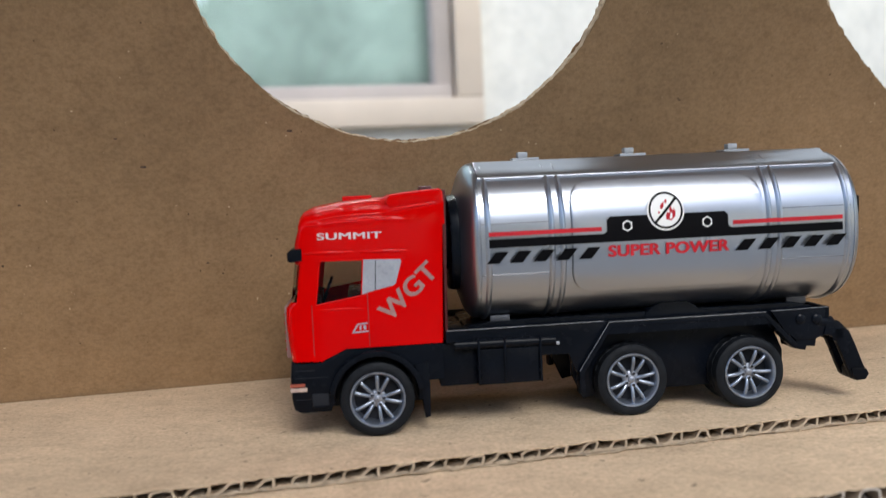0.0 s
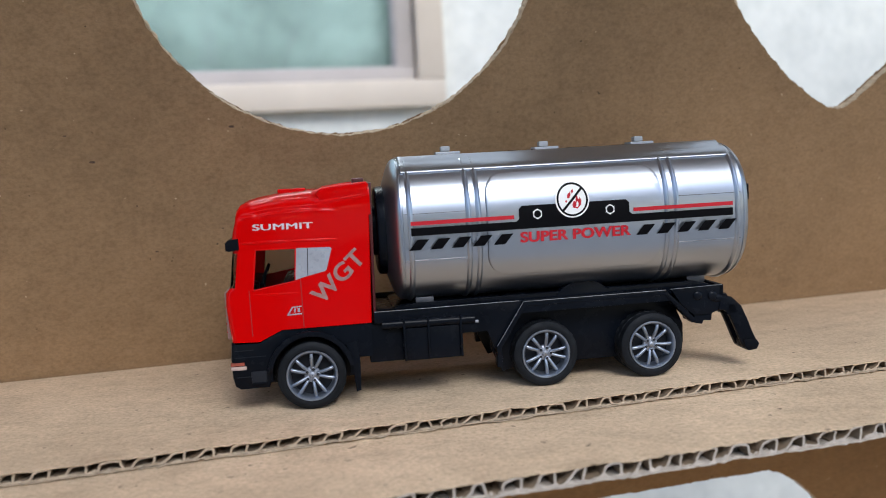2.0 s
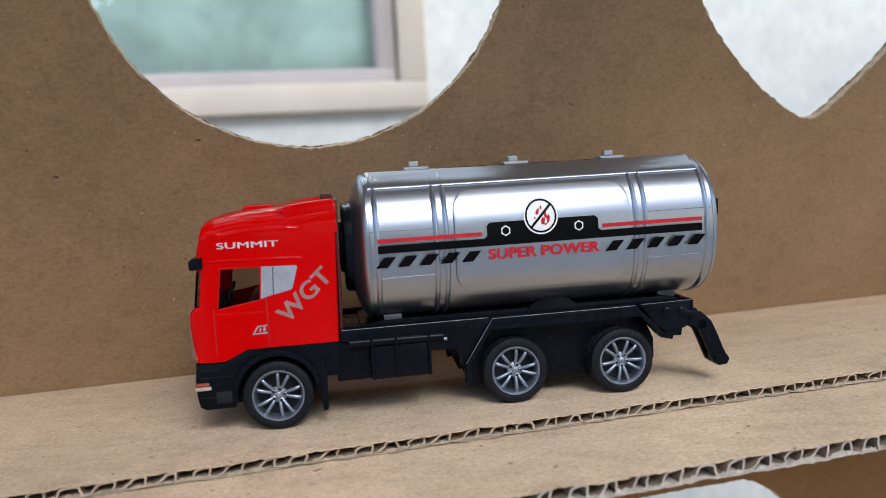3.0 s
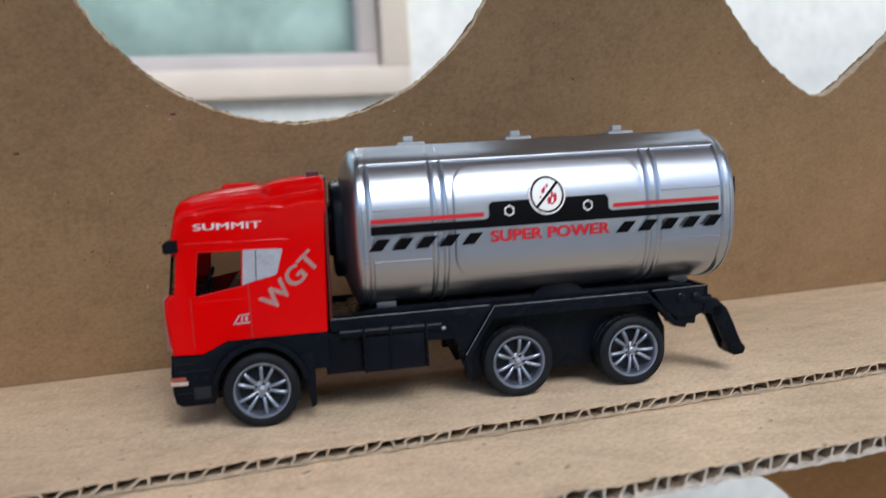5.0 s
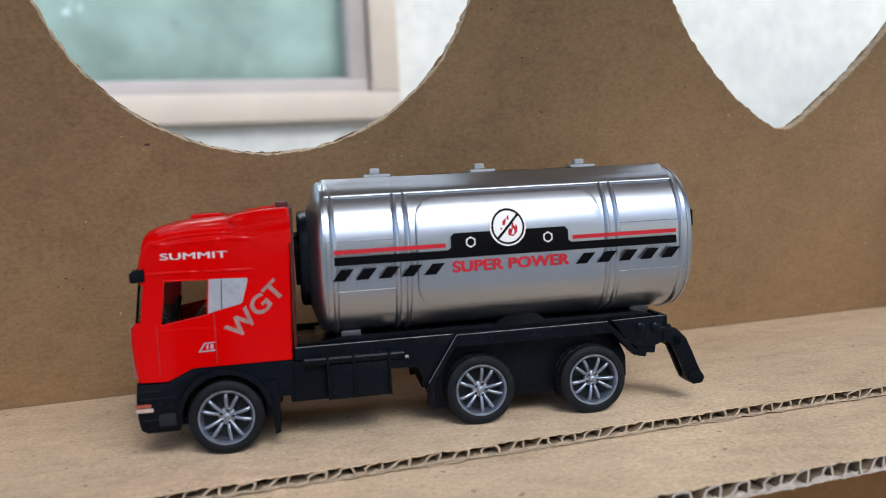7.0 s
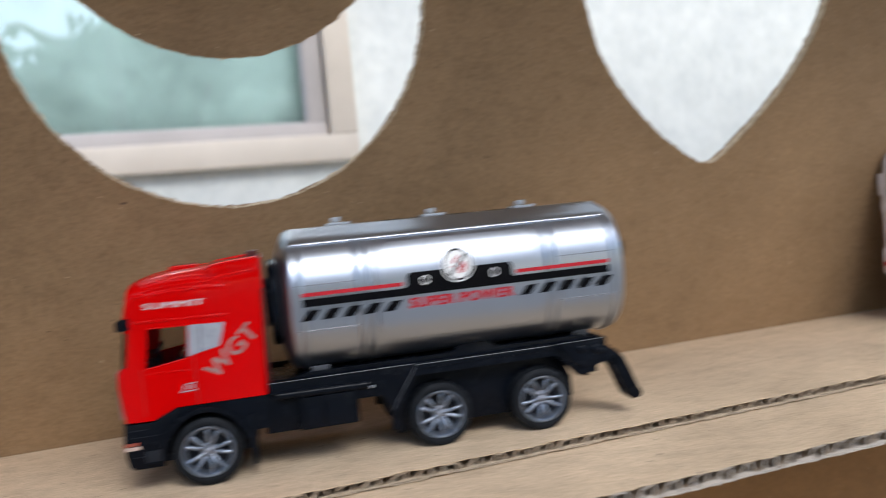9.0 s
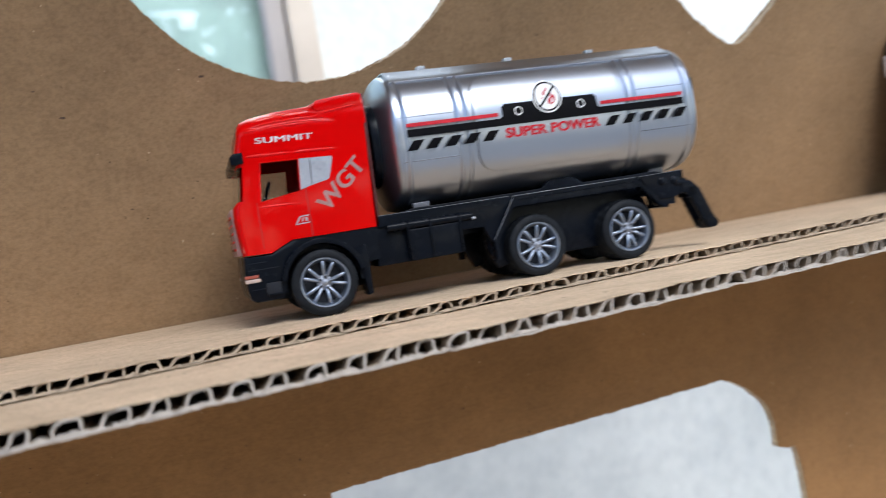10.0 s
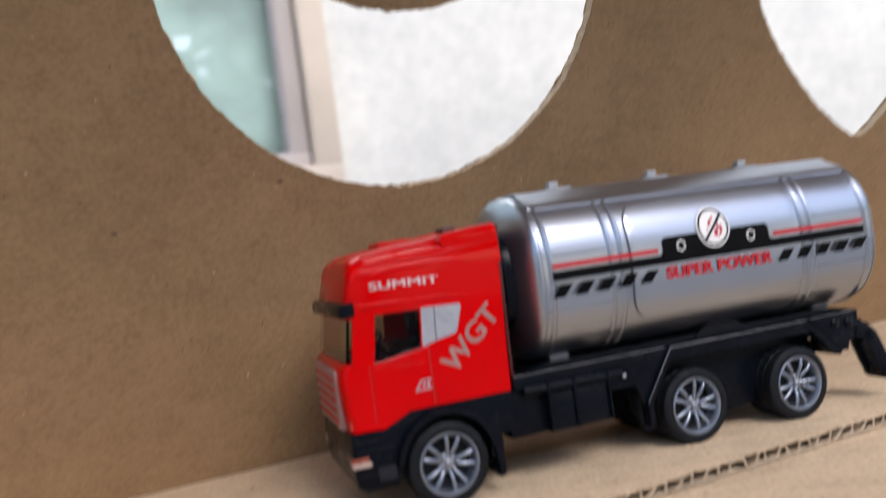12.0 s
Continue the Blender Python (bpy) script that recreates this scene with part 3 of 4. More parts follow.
def tree(x, y, height, spread, seed):
    """A garden tree: tapered trunk, limbs and a loose crown of small leaves."""
    rng = random.Random(seed)
    t = empty("tree", Matrix.Translation((x * U, y * U, GROUND * U)), "leafy green garden tree on the paving", "tree", "garden trees")
    bm = bmesh.new()
    n, rows = 10, []
    for k in range(9):
        h = height * 0.75 * k / 8
        r = 1.3 * (1 - 0.8 * k / 8)
        cx, cy = 0.8 * math.sin(k * 0.7 + seed), 0.6 * math.cos(k * 0.9 + seed)
        rows.append([bm.verts.new((cx + r * math.cos(2 * math.pi * i / n), cy + r * math.sin(2 * math.pi * i / n), h)) for i in range(n)])
    for a, b in zip(rows, rows[1:]):
        for i in range(n):
            bm.faces.new((a[i], a[(i + 1) % n], b[(i + 1) % n], b[i]))
    for k in range(8):
        a = rng.uniform(0, 6.28)
        h = height * rng.uniform(0.3, 0.7)
        tip = Vector((spread * 0.7 * math.cos(a), spread * 0.7 * math.sin(a), h + height * 0.22))
        tube(bm, [(0, 0, h), tip * 0.5 + Vector((0, 0, h * 0.5)), tip], 0.35, 6)
    part("trunk", bm, BARK, t)
    clumps = [(Vector((rng.gauss(0, 0.45), rng.gauss(0, 0.45), rng.gauss(0, 0.3))), rng.uniform(0.22, 0.42)) for _ in range(26)]
    verts, faces = [], []
    for c, r in clumps:
        for _ in range(130):
            d = Vector((rng.gauss(0, 1), rng.gauss(0, 1), rng.gauss(0, 0.8))).normalized() * r * rng.uniform(0.5, 1.05)
            p = c + d
            p = Vector((p.x * spread, p.y * spread, height * 0.66 + p.z * height * 0.42))
            u = Vector((rng.gauss(0, 1), rng.gauss(0, 1), rng.gauss(0, 1))).normalized() * rng.uniform(1.0, 2.0)
            w = u.orthogonal().normalized() * rng.uniform(0.5, 0.9)
            i = len(verts)
            verts += [p - u, p + w, p + u, p - w]
            faces.append((i, i + 1, i + 2, i + 3))
    me = bpy.data.meshes.new("crown")
    me.from_pydata([tuple(v * U) for v in verts], [], faces)
    me.materials.append(LEAF)
    crown = new("crown", me)
    crown.parent = t
    return t


def shade_canopy():
    """An unseen canopy and its posts, added to block light from above."""
    tagged(part("ceiling", box(bmesh.new(), -1.6, 30, -6.2, 0.3, 8.0, 8.3, 0.05), CANOPY, smooth=0), "unseen canopy added to block light over the stand", "ceiling", kind="structure")
    for x, y in ((-1.3, -5.9), (29, -5.9), (29, 0.0)):
        post = part("post", box(bmesh.new(), x - 0.25, x + 0.25, y - 0.25, y + 0.25, GROUND, 8.0, 0.03), CANOPY, smooth=0)
        tagged(post, "unseen post added to hold up the light-blocking canopy", "post", "canopy posts")


def stand():
    """Unseen boards added to shape the stand's light: top flap, end panel, bottom board."""
    tagged(part("ceiling_shade_flap", box(bmesh.new(), -6.2, 4.8, -1.35, -0.02, 2.56, 2.60), KRAFT_WALL, smooth=0), "unseen cardboard flap added to shade the backboard's top", "ceiling", kind="structure")
    tagged(part("wall_light_block", box(bmesh.new(), -6.25, -6.205, -0.52, 2.4, GROUND, 2.5), KRAFT_WALL, smooth=0), "unseen cardboard end panel added to block light from the left", "wall", kind="structure")
    tagged(part("floor_bounce_board", box(bmesh.new(), -6.2, 4.8, -2.4, 0.618, -2.54, -2.50), KRAFT_SHELF, smooth=0), "unseen cardboard board added for warm bounce under the shelf", "board", kind="structure")


backboard()
lower_panel()
shade_canopy()
stand()
corrugated_shelf("cardboard_shelf", "upper brown cardboard sheet the toy lorry stands on", -6.0, 4.6, -0.190, 0.694, 0.0, 0.027, 0.0700, 3, 0.008)
corrugated_shelf("cardboard_shelf", "lower brown cardboard sheet with a ragged front edge", -6.0, 4.6, -0.522, 0.690, -0.031, 0.037, 0.0740, 8, 0.007)
window()
ground()
for k in range(13):
    tree(-250 + 27 * k + 9 * math.sin(k * 2.3), -92 - 18 * math.cos(k * 1.7), 39 + 7 * math.sin(k * 1.9), 24, 20 + k)


# ---- red tanker lorry ----
WHEEL_R, CAB_W = 0.0885, 0.335


def wheel(parent, x, y_out, width, turn, inner=False):
    """A tyre with tread grooves; inside it a ten-spoke silver rim. y_out is the outer face."""
    s = -1 if inner else 1
    y = lambda d: y_out + s * d
    r = WHEEL_R
    prof = [(0.060, y(width)), (0.078, y(width)), (0.085, y(width - 0.006)), (r, y(width - 0.014))]
    for k in range(4):
        a = width - 0.014 - (width - 0.028) * (k + 0.5) / 4
        prof += [(r, y(a + 0.003)), (r - 0.0025, y(a + 0.002)), (r - 0.0025, y(a - 0.002)), (r, y(a - 0.003))]
    prof += [(r, y(0.012)), (0.0862, y(0.004)), (0.080, y(0.0)), (0.071, y(-0.0015)), (0.0655, y(0.001)), (0.064, y(0.012)), (0.062, y(0.03))]
    bm = lathe_y(bmesh.new(), prof, 0, 0, 64)
    bm.transform(Matrix.Translation((x, 0, WHEEL_R)))
    for v in bm.verts:      # tread blocks
        if math.hypot(v.co.x - x, v.co.z - WHEEL_R) > r - 0.0012:
            k = round((math.atan2(v.co.z - WHEEL_R, v.co.x - x) + math.pi) / (2 * math.pi / 64))
            row = int(abs(v.co.y - y_out) / 0.024)
            if (k + row) % 3 == 0:
                v.co.x, v.co.z = x + (v.co.x - x) * 0.972, WHEEL_R + (v.co.z - WHEEL_R) * 0.972
    tyre = part("wheel", bm, RUBBER, parent, "black ribbed rubber tyre", smooth=35)
    bm = bmesh.new()
    lathe_y(bm, [(0.0655, y(0.004)), (0.0652, y(-0.0008)), (0.0637, y(-0.0024)), (0.0612, y(-0.0020)), (0.0590, y(0.0010)), (0.0560, y(0.0085)), (0.0545, y(0.016)), (0.0540, y(0.030)), (0.062, y(0.032))], 0, 0, 64, cap=False)
    for k in range(10):
        a = 2 * math.pi * (k + 0.5) / 10 + turn + (0.065 if k % 2 else -0.065)
        c, q = math.cos(a), math.sin(a)
        b = 2 * math.pi * (k // 2 * 2 + 1) / 10 + turn
        bc, bq = math.cos(b), math.sin(b)
        st = Vector((bc * 0.010 + (c - bc) * 0.011, 0, bq * 0.010 + (q - bq) * 0.011))
        en = Vector((c * 0.0580, 0, q * 0.0580))
        d = (en - st).normalized()
        n = Vector((-d.z, 0, d.x))
        vs = []
        for u, hw, lift in ((0.0, 0.0036, 0.0125), (0.16, 0.0041, 0.0095), (0.36, 0.0045, 0.0058), (0.6, 0.0047, 0.0032), (0.82, 0.0048, 0.0028), (0.95, 0.0046, 0.0048), (1.0, 0.0040, 0.0090)):
            p = st.lerp(en, u)
            vs.append([bm.verts.new(tuple(p + n * hw * math.sin(g) + Vector((0, y(lift + 0.0045 * (1 - math.cos(g))), 0)))) for g in np.linspace(-1.75, 1.75, 8)])
        for aa, bb in zip(vs, vs[1:]):
            for i in range(7):
                bm.faces.new((aa[i], aa[i + 1], bb[i + 1], bb[i]))
    bm.transform(Matrix.Translation((x, 0, WHEEL_R)))
    part("rim", bm, RIM, tyre, "silver ten-spoke rim", smooth=35)
    bm = lathe_y(bmesh.new(), [(0.0545, y(0.031)), (0.0545, y(0.0295)), (0.001, y(0.0295))], x, WHEEL_R, 40, cap=False)
    part("rim_recess", bm, DARK_RIM, tyre, "dark recess behind the spokes", smooth=0)
    bm = lathe_y(bmesh.new(), [(0.0205, y(0.024)), (0.0200, y(0.0155)), (0.0180, y(0.0140)), (0.0085, y(0.0125)), (0.0080, y(0.0085)), (0.0055, y(0.0065)), (0.001, y(0.0060))], x, WHEEL_R, 32, cap=False)
    part("hub", bm, HUB, tyre, "dull grey hub", smooth=35)
    for k in range(5):
        a = 2 * math.pi * k / 5 + turn
        cx, cz = x + 0.0150 * math.cos(a), WHEEL_R + 0.0150 * math.sin(a)
        bm = lathe_y(bmesh.new(), [(0.0050, y(0.016)), (0.0048, y(0.0095)), (0.0036, y(0.0090)), (0.0034, y(0.0110)), (0.001, y(0.0112))], cx, cz, 12, cap=False)
        part("wheel_nut", bm, HUB, tyre, smooth=35)
        part("nut_socket", lathe_y(bmesh.new(), [(0.0036, y(0.0098)), (0.0034, y(0.0086)), (0.001, y(0.0084))], cx, cz, 10, cap=False), DARK_RIM, tyre, smooth=35)
    return tyre


SIDE = [(-0.193, 0.188), (-0.198, 0.235), (-0.201, 0.28), (-0.199, 0.312), (-0.186, 0.326), (-0.172, 0.412), (-0.176, 0.432), (-0.170, 0.465), (-0.1625, 0.4895),
        (0.172, 0.4895), (0.168, 0.40), (0.161, 0.212), (0.02, 0.212), (-0.066, 0.212), (-0.124, 0.186)]
SIDE_WINDOW = [(-0.116, 0.418), (-0.018, 0.416), (-0.025, 0.333), (-0.130, 0.316)]


def inset_side(k):
    """The cab's outline drawn in by k at the front and the back."""
    out = []
    for x, z in SIDE:
        g = max(0.0, min(1.0, (-0.12 - x) / 0.06))
        h = 1.0 if x > 0.15 else 0.0
        out.append((x + 0.9 * k * g - 0.25 * k * h, z))
    return out


def bulge(pts, r, rise, y, n=28):
    """A long low swelling on the cab's near side that fades out at both ends."""
    bm, rings = bmesh.new(), []
    pts = [Vector(p) for p in pts]
    for i in range(n + 1):
        u = i / n * (len(pts) - 1)
        k = min(len(pts) - 2, int(u))
        c = pts[k].lerp(pts[k + 1], u - k)
        e = max(0.0, 1 - abs(2 * i / n - 1) ** 2.4) ** 0.5
        ring_pts = [(c.x, y - rise * e * math.cos(a), c.y + r * (0.1 + 0.9 * e) * math.sin(a)) for a in np.linspace(-math.pi / 2, math.pi / 2, 11)]
        rings.append([bm.verts.new(p) for p in [*ring_pts, (c.x, y + 0.004, c.y + r * 0.25), (c.x, y + 0.004, c.y - r * 0.25)]])
    for a, b in zip(rings, rings[1:]):
        m = len(a)
        for k in range(m):
            bm.faces.new((a[k], a[(k + 1) % m], b[(k + 1) % m], b[k]))
    bm.faces.new(rings[0])
    bm.faces.new(rings[-1])
    return bm


ROOF_LINE = [(-0.1628, 0.4885), (-0.1615, 0.503), (-0.157, 0.519), (-0.148, 0.531), (-0.125, 0.540), (-0.06, 0.550), (0.03, 0.556), (0.05, 0.560), (0.11, 0.564), (0.174, 0.565)]
FOLDS = [  # start, end, height at the start, middle and end, half width, rise
    (-0.100, 0.012, 0.5000, 0.5045, 0.5055, 0.0042, 0.0030), (-0.010, 0.092, 0.5060, 0.5060, 0.5010, 0.0030, 0.0024),
    (-0.152, -0.108, 0.4980, 0.4995, 0.5010, 0.0036, 0.0030), (-0.130, 0.060, 0.5100, 0.5190, 0.5200, 0.0034, 0.0034),
    (0.040, 0.172, 0.5220, 0.5330, 0.5400, 0.0030, 0.0030), (-0.128, -0.050, 0.5230, 0.5310, 0.5340, 0.0032, 0.0030),
    (-0.055, 0.048, 0.5340, 0.5370, 0.5370, 0.0030, 0.0030)]


def roof_skin():
    """The cab's roof from shoulder to shoulder: rounded edges, pressed folds along the sides and fine ribs on top."""
    bm, rows = bmesh.new(), []
    lx, lz = [p[0] for p in ROOF_LINE], [p[1] for p in ROOF_LINE]
    xs = sorted({*np.linspace(-0.1628, -0.140, 16).round(5), *np.linspace(-0.140, 0.1745, 90).round(5)})
    ts = [math.pi / 2 * k / 44 for k in range(45)]
    for x in xs:
        h = float(np.interp(x, lx, lz)) - 0.4885
        f = max(0.0, min(1.0, (x - 0.030) / 0.030))
        r = 0.058 * (1 - f) + 0.016 * f
        side = []
        for t in ts:
            c, q = 1 - math.cos(t) ** 0.9, math.sin(t) ** 0.9
            y, z = 0.0042 + r * c, 0.4885 + h * q
            d = 0.0
            for x0, x1, z0, zm, z1, w, rise in FOLDS:
                u = (x - x0) / (x1 - x0)
                if 0 < u < 1:
                    zc = z0 * (1 - u) * (1 - 2 * u) + 4 * zm * u * (1 - u) + z1 * u * (2 * u - 1)
                    d += rise * (1 - (2 * u - 1) ** 4) * math.exp(-((z - zc) / w) ** 2)
            e = 0.35 + 0.65 * math.cos(t)
            side.append((x, y - d * e, z + 0.5 * d))
        window = max(0.0, min(1.0, (x + 0.150) / 0.02)) * max(0.0, min(1.0, (0.045 - x) / 0.02))
        yr = side[-1][1]
        top = [(x, y, 0.4885 + h + 0.0016 * window * math.sin((y - yr) / 0.0245 * 2 * math.pi) ** 2 * min(1.0, (0.125 - y) / 0.03 + 0.2) * (y < 0.125)) for y in np.linspace(yr, CAB_W / 2, 46)[1:]]
        half = side + top
        g = max(0.0, min(1.0, (-0.12 - x) / 0.06))
        half = [(a + 0.9 * g * float(np.interp(b, (0.004, 0.006, 0.013, 0.026), (0.016, 0.009, 0.003, 0.0))), b, c) for a, b, c in half]
        rows.append([bm.verts.new(p) for p in half + [(a, CAB_W - b, c) for a, b, c in reversed(half[:-1])]])
    for a, b in zip(rows, rows[1:]):
        for k in range(len(a) - 1):
            bm.faces.new((a[k], a[k + 1], b[k + 1], b[k]))
    return bm


def red_cab(truck):
    shell = bmesh.new()
    levels = [(0.004, 0.016), (0.006, 0.009), (0.013, 0.003), (0.026, 0.0)]
    ys = [(y, k) for y, k in levels] + [(CAB_W - y, k) for y, k in reversed(levels)]
    rings = [[shell.verts.new((x, y, z)) for x, z in inset_side(k)] for y, k in ys]
    n = len(SIDE)
    for a, b in zip(rings, rings[1:]):
        for i in range(n):
            if i == 4:      # the windscreen's place stays open
                continue
            shell.faces.new((a[i], a[(i + 1) % n], b[(i + 1) % n], b[i]))
    cab = part("cab", shell, RED, truck, "glossy bright red cab shell", smooth=50)
    for name, y0, y1 in (("cab_side", 0.0045, 0.016), ("cab_side", CAB_W - 0.016, CAB_W - 0.0045)):
        bm = prism(bmesh.new(), inset_side(0.015), y0, y1, holes=[SIDE_WINDOW])
        part(name, bm, RED, cab, "red cab side with open window", smooth=0)
    # windscreen
    screen = part("windscreen", prism(bmesh.new(), [(-0.186, 0.318), (-0.171, 0.424), (-0.165, 0.424), (-0.180, 0.318)], 0.010, CAB_W - 0.010), SMOKED, cab, "smoked clear windscreen", smooth=0)
    screen.visible_shadow = False
    # sun visor
    bm = prism(bmesh.new(), [(-0.155, 0.449), (-0.180, 0.447), (-0.188, 0.440), (-0.188, 0.421), (-0.180, 0.418), (-0.155, 0.421)], -0.002, CAB_W + 0.002, 0.003)
    part("sun_visor", bm, BLACK, cab, "black sun visor")
    # roof skin with soft folds, hatch, air deflectors
    part("roof", roof_skin(), RED, cab, "rounded red roof with moulded folds", smooth=60)
    part("roof_hatch", box(bmesh.new(), -0.060, 0.012, 0.12, 0.215, 0.546, 0.563, 0.004), RED, cab, "red roof hatch with a moulded rim")
    for y0, y1 in ((0.0060, 0.040), (CAB_W - 0.040, CAB_W - 0.0060)):
        bm = prism(bmesh.new(), [(0.040, 0.548), (0.052, 0.562), (0.115, 0.569), (0.166, 0.572), (0.1745, 0.564), (0.17, 0.535), (0.05, 0.53)], y0, y1, 0.005)
        part("air_deflector", bm, RED, cab)
    part("rear_panel", prism(bmesh.new(), [(0.165, 0.215), (0.172, 0.215), (0.181, 0.568), (0.172, 0.568)], 0.012, CAB_W - 0.012, 0.003), SHADED_RED, cab, "rear panel of the cab, its shade in the red")
    # corner of the far deflector, drawn with its shade in the colour
    part("far_deflector_corner", box(bmesh.new(), 0.138, 0.172, CAB_W - 0.075, CAB_W - 0.015, 0.556, 0.580, 0.004), SHADED_RED, cab, "far deflector's corner, its shade in the red")
    # mouldings on the near side
    for pts, r, rise in (([(-0.152, 0.4365), (-0.034, 0.4345)], 0.0046, 0.0034), ([(-0.028, 0.4345), (0.088, 0.4315)], 0.0046, 0.0034),
                         ([(-0.140, 0.305), (-0.0165, 0.3025)], 0.0030, 0.0012), ([(0.012, 0.2990), (0.036, 0.3000)], 0.0036, 0.0022), ([(0.052, 0.3040), (0.074, 0.3050)], 0.0036, 0.0022)):
        part("side_moulding", bulge(pts, r, 0.8 * rise, 0.0048), RED, cab, smooth=70)
    part("door_seam", raised(poly(bmesh.new(), [(-0.0125, 0.214), (-0.0100, 0.214), (-0.0100, 0.34), (-0.0125, 0.34)]), 0.0045, 0.0008), RED_IN, cab, smooth=0)
    part("door_seam", raised(poly(bmesh.new(), [(-0.1405, 0.20), (-0.1383, 0.20), (-0.1383, 0.318), (-0.1405, 0.318)]), 0.0045, 0.0008), RED_IN, cab, smooth=0)
    # two salmon strips draw the highlights on the corner lamps
    for z0, z1, x in ((0.247, 0.301, -0.1950), (0.194, 0.237, -0.1915)):
        part("lamp_glint", box(bmesh.new(), x, x + 0.0170, 0.0085, 0.040, z0, z1, 0.005), LAMP_GLINT, cab, "salmon strip painted as the corner lamp's highlight")
    # rear quarter window, printed silver
    quarter = [(-0.0165, 0.416), (0.068, 0.413), (0.0705, 0.408), (0.055, 0.357), (0.050, 0.353), (0.002, 0.343), (-0.0235, 0.336)]
    part("quarter_window", raised(poly(bmesh.new(), quarter), 0.0045, 0.0012), GREY, cab, "silver-grey printed quarter window", smooth=0)
    part("window_divider", raised(poly(bmesh.new(), [(0.0065, 0.345), (0.0085, 0.345), (0.0125, 0.414), (0.0105, 0.414)]), 0.0034, 0.0006), DARK_RIM, cab, smooth=0)
    for a, b in zip(SIDE_WINDOW, SIDE_WINDOW[1:] + SIDE_WINDOW[:1]):
        part("window_rim", tube(bmesh.new(), [(a[0], 0.005, a[1]), (b[0], 0.005, b[1])], 0.0022, 6), RED, cab)
    for y in (0.0085, CAB_W - 0.0115):
        glazing = part("side_window", prism(bmesh.new(), SIDE_WINDOW, y, y + 0.003), SMOKED, cab, "smoked clear side window", smooth=0)
        glazing.visible_shadow = False
    # seats and steering wheel seen through the window
    bm = box(bmesh.new(), -0.06, 0.06, 0.05, CAB_W - 0.05, 0.215, 0.33, 0.01)
    box(bm, 0.02, 0.06, 0.05, CAB_W - 0.05, 0.33, 0.41, 0.01)
    part("seat", bm, BLACK, cab, "black moulded seats")
    part("dashboard", box(bmesh.new(), -0.175, -0.125, 0.02, CAB_W - 0.02, 0.215, 0.325, 0.008), BLACK, cab)
    bm = bmesh.new()
    tube(bm, [(-0.105 + 0.012 * math.sin(t), 0.085 + 0.036 * math.cos(t), 0.342 + 0.030 * math.sin(t)) for t in np.linspace(0, 2 * math.pi, 20, endpoint=False)], 0.004, 6, True)
    part("steering_wheel", bm, BLACK, cab)
    # lettering
    part("lettering", raised(lettering("SUMMIT", -0.119, 0.029, 0.4650, 0.4800, 0.022, -1.2), 0.0045, 0.0010), DULL_PRINT, cab, "white printed name", smooth=0)
    part("lettering", raised(lettering("WGT", 0.001, 0.164, 0.3150, 0.3600, 0.010, 42.0, 0.016), 0.0045, 0.0010), PINK_GREY, cab, "slanted silver-grey letters", smooth=0)
    badge = bmesh.new()
    for a in ([(-0.052, 0.247), (-0.038, 0.268), (-0.034, 0.268), (-0.048, 0.247)], [(-0.052, 0.247), (-0.014, 0.2485), (-0.014, 0.2515), (-0.050, 0.250)], [(-0.038, 0.266), (-0.014, 0.267), (-0.014, 0.270), (-0.036, 0.269)], [(-0.034, 0.254), (-0.030, 0.254), (-0.028, 0.264), (-0.032, 0.264)], [(-0.024, 0.254), (-0.018, 0.254), (-0.018, 0.264), (-0.024, 0.264)]):
        poly(badge, a)
    part("badge", raised(badge, 0.0045, 0.0012), GREY, cab, "small silver badge", smooth=0)
    # grille and front bars
    grille = part("grille", box(bmesh.new(), -0.206, -0.190, 0.045, CAB_W - 0.045, 0.190, 0.312, 0.004), PINK_GREY, cab, "rosy silver front grille")
    for k in range(5):
        part("grille_bar", box(bmesh.new(), -0.209, -0.205, 0.06, CAB_W - 0.06, 0.205 + 0.021 * k, 0.211 + 0.021 * k, 0.001, 1), RED, grille)
    # lower bumper
    bm = prism(bmesh.new(), [(-0.194, 0.185), (-0.198, 0.145), (-0.197, 0.10), (-0.192, 0.075), (-0.178, 0.066), (-0.108, 0.066), (-0.100, 0.09), (-0.097, 0.13), (-0.085, 0.165), (-0.048, 0.190), (-0.046, 0.209), (-0.066, 0.210), (-0.124, 0.184)], 0.004, CAB_W - 0.004, 0.009)
    bumper = part("bumper", bm, BLACK, cab, "black front bumper and step")
    for y0, y1 in ((0.0022, 0.035), (CAB_W - 0.035, CAB_W - 0.0022)):
        lamp = part("headlight", box(bmesh.new(), -0.1995, -0.160, y0, y1, 0.1175, 0.1275, 0.003), AMBER, bumper, "clear white headlight")
        part("indicator", box(bmesh.new(), -0.1995, -0.164, y0, y1, 0.1285, 0.1375, 0.003), ORANGE, lamp, "orange indicator lens")
    for x0, x1, z in ((-0.186, -0.140, 0.166), (-0.188, -0.110, 0.1485), (-0.186, -0.112, 0.0985)):
        part("bumper_seam", box(bmesh.new(), x0, x1, 0.0034, 0.006, z, z + 0.0016, 0.0003, 1), DARK_RIM, bumper)
    part("step_slot", box(bmesh.new(), -0.150, -0.112, 0.0005, 0.006, 0.080, 0.112, 0.003), DARK_RIM, bumper)
    part("step_slot", box(bmesh.new(), -0.148, -0.112, -0.001, 0.006, 0.078, 0.084, 0.0015), BLACK, bumper)
    return cab


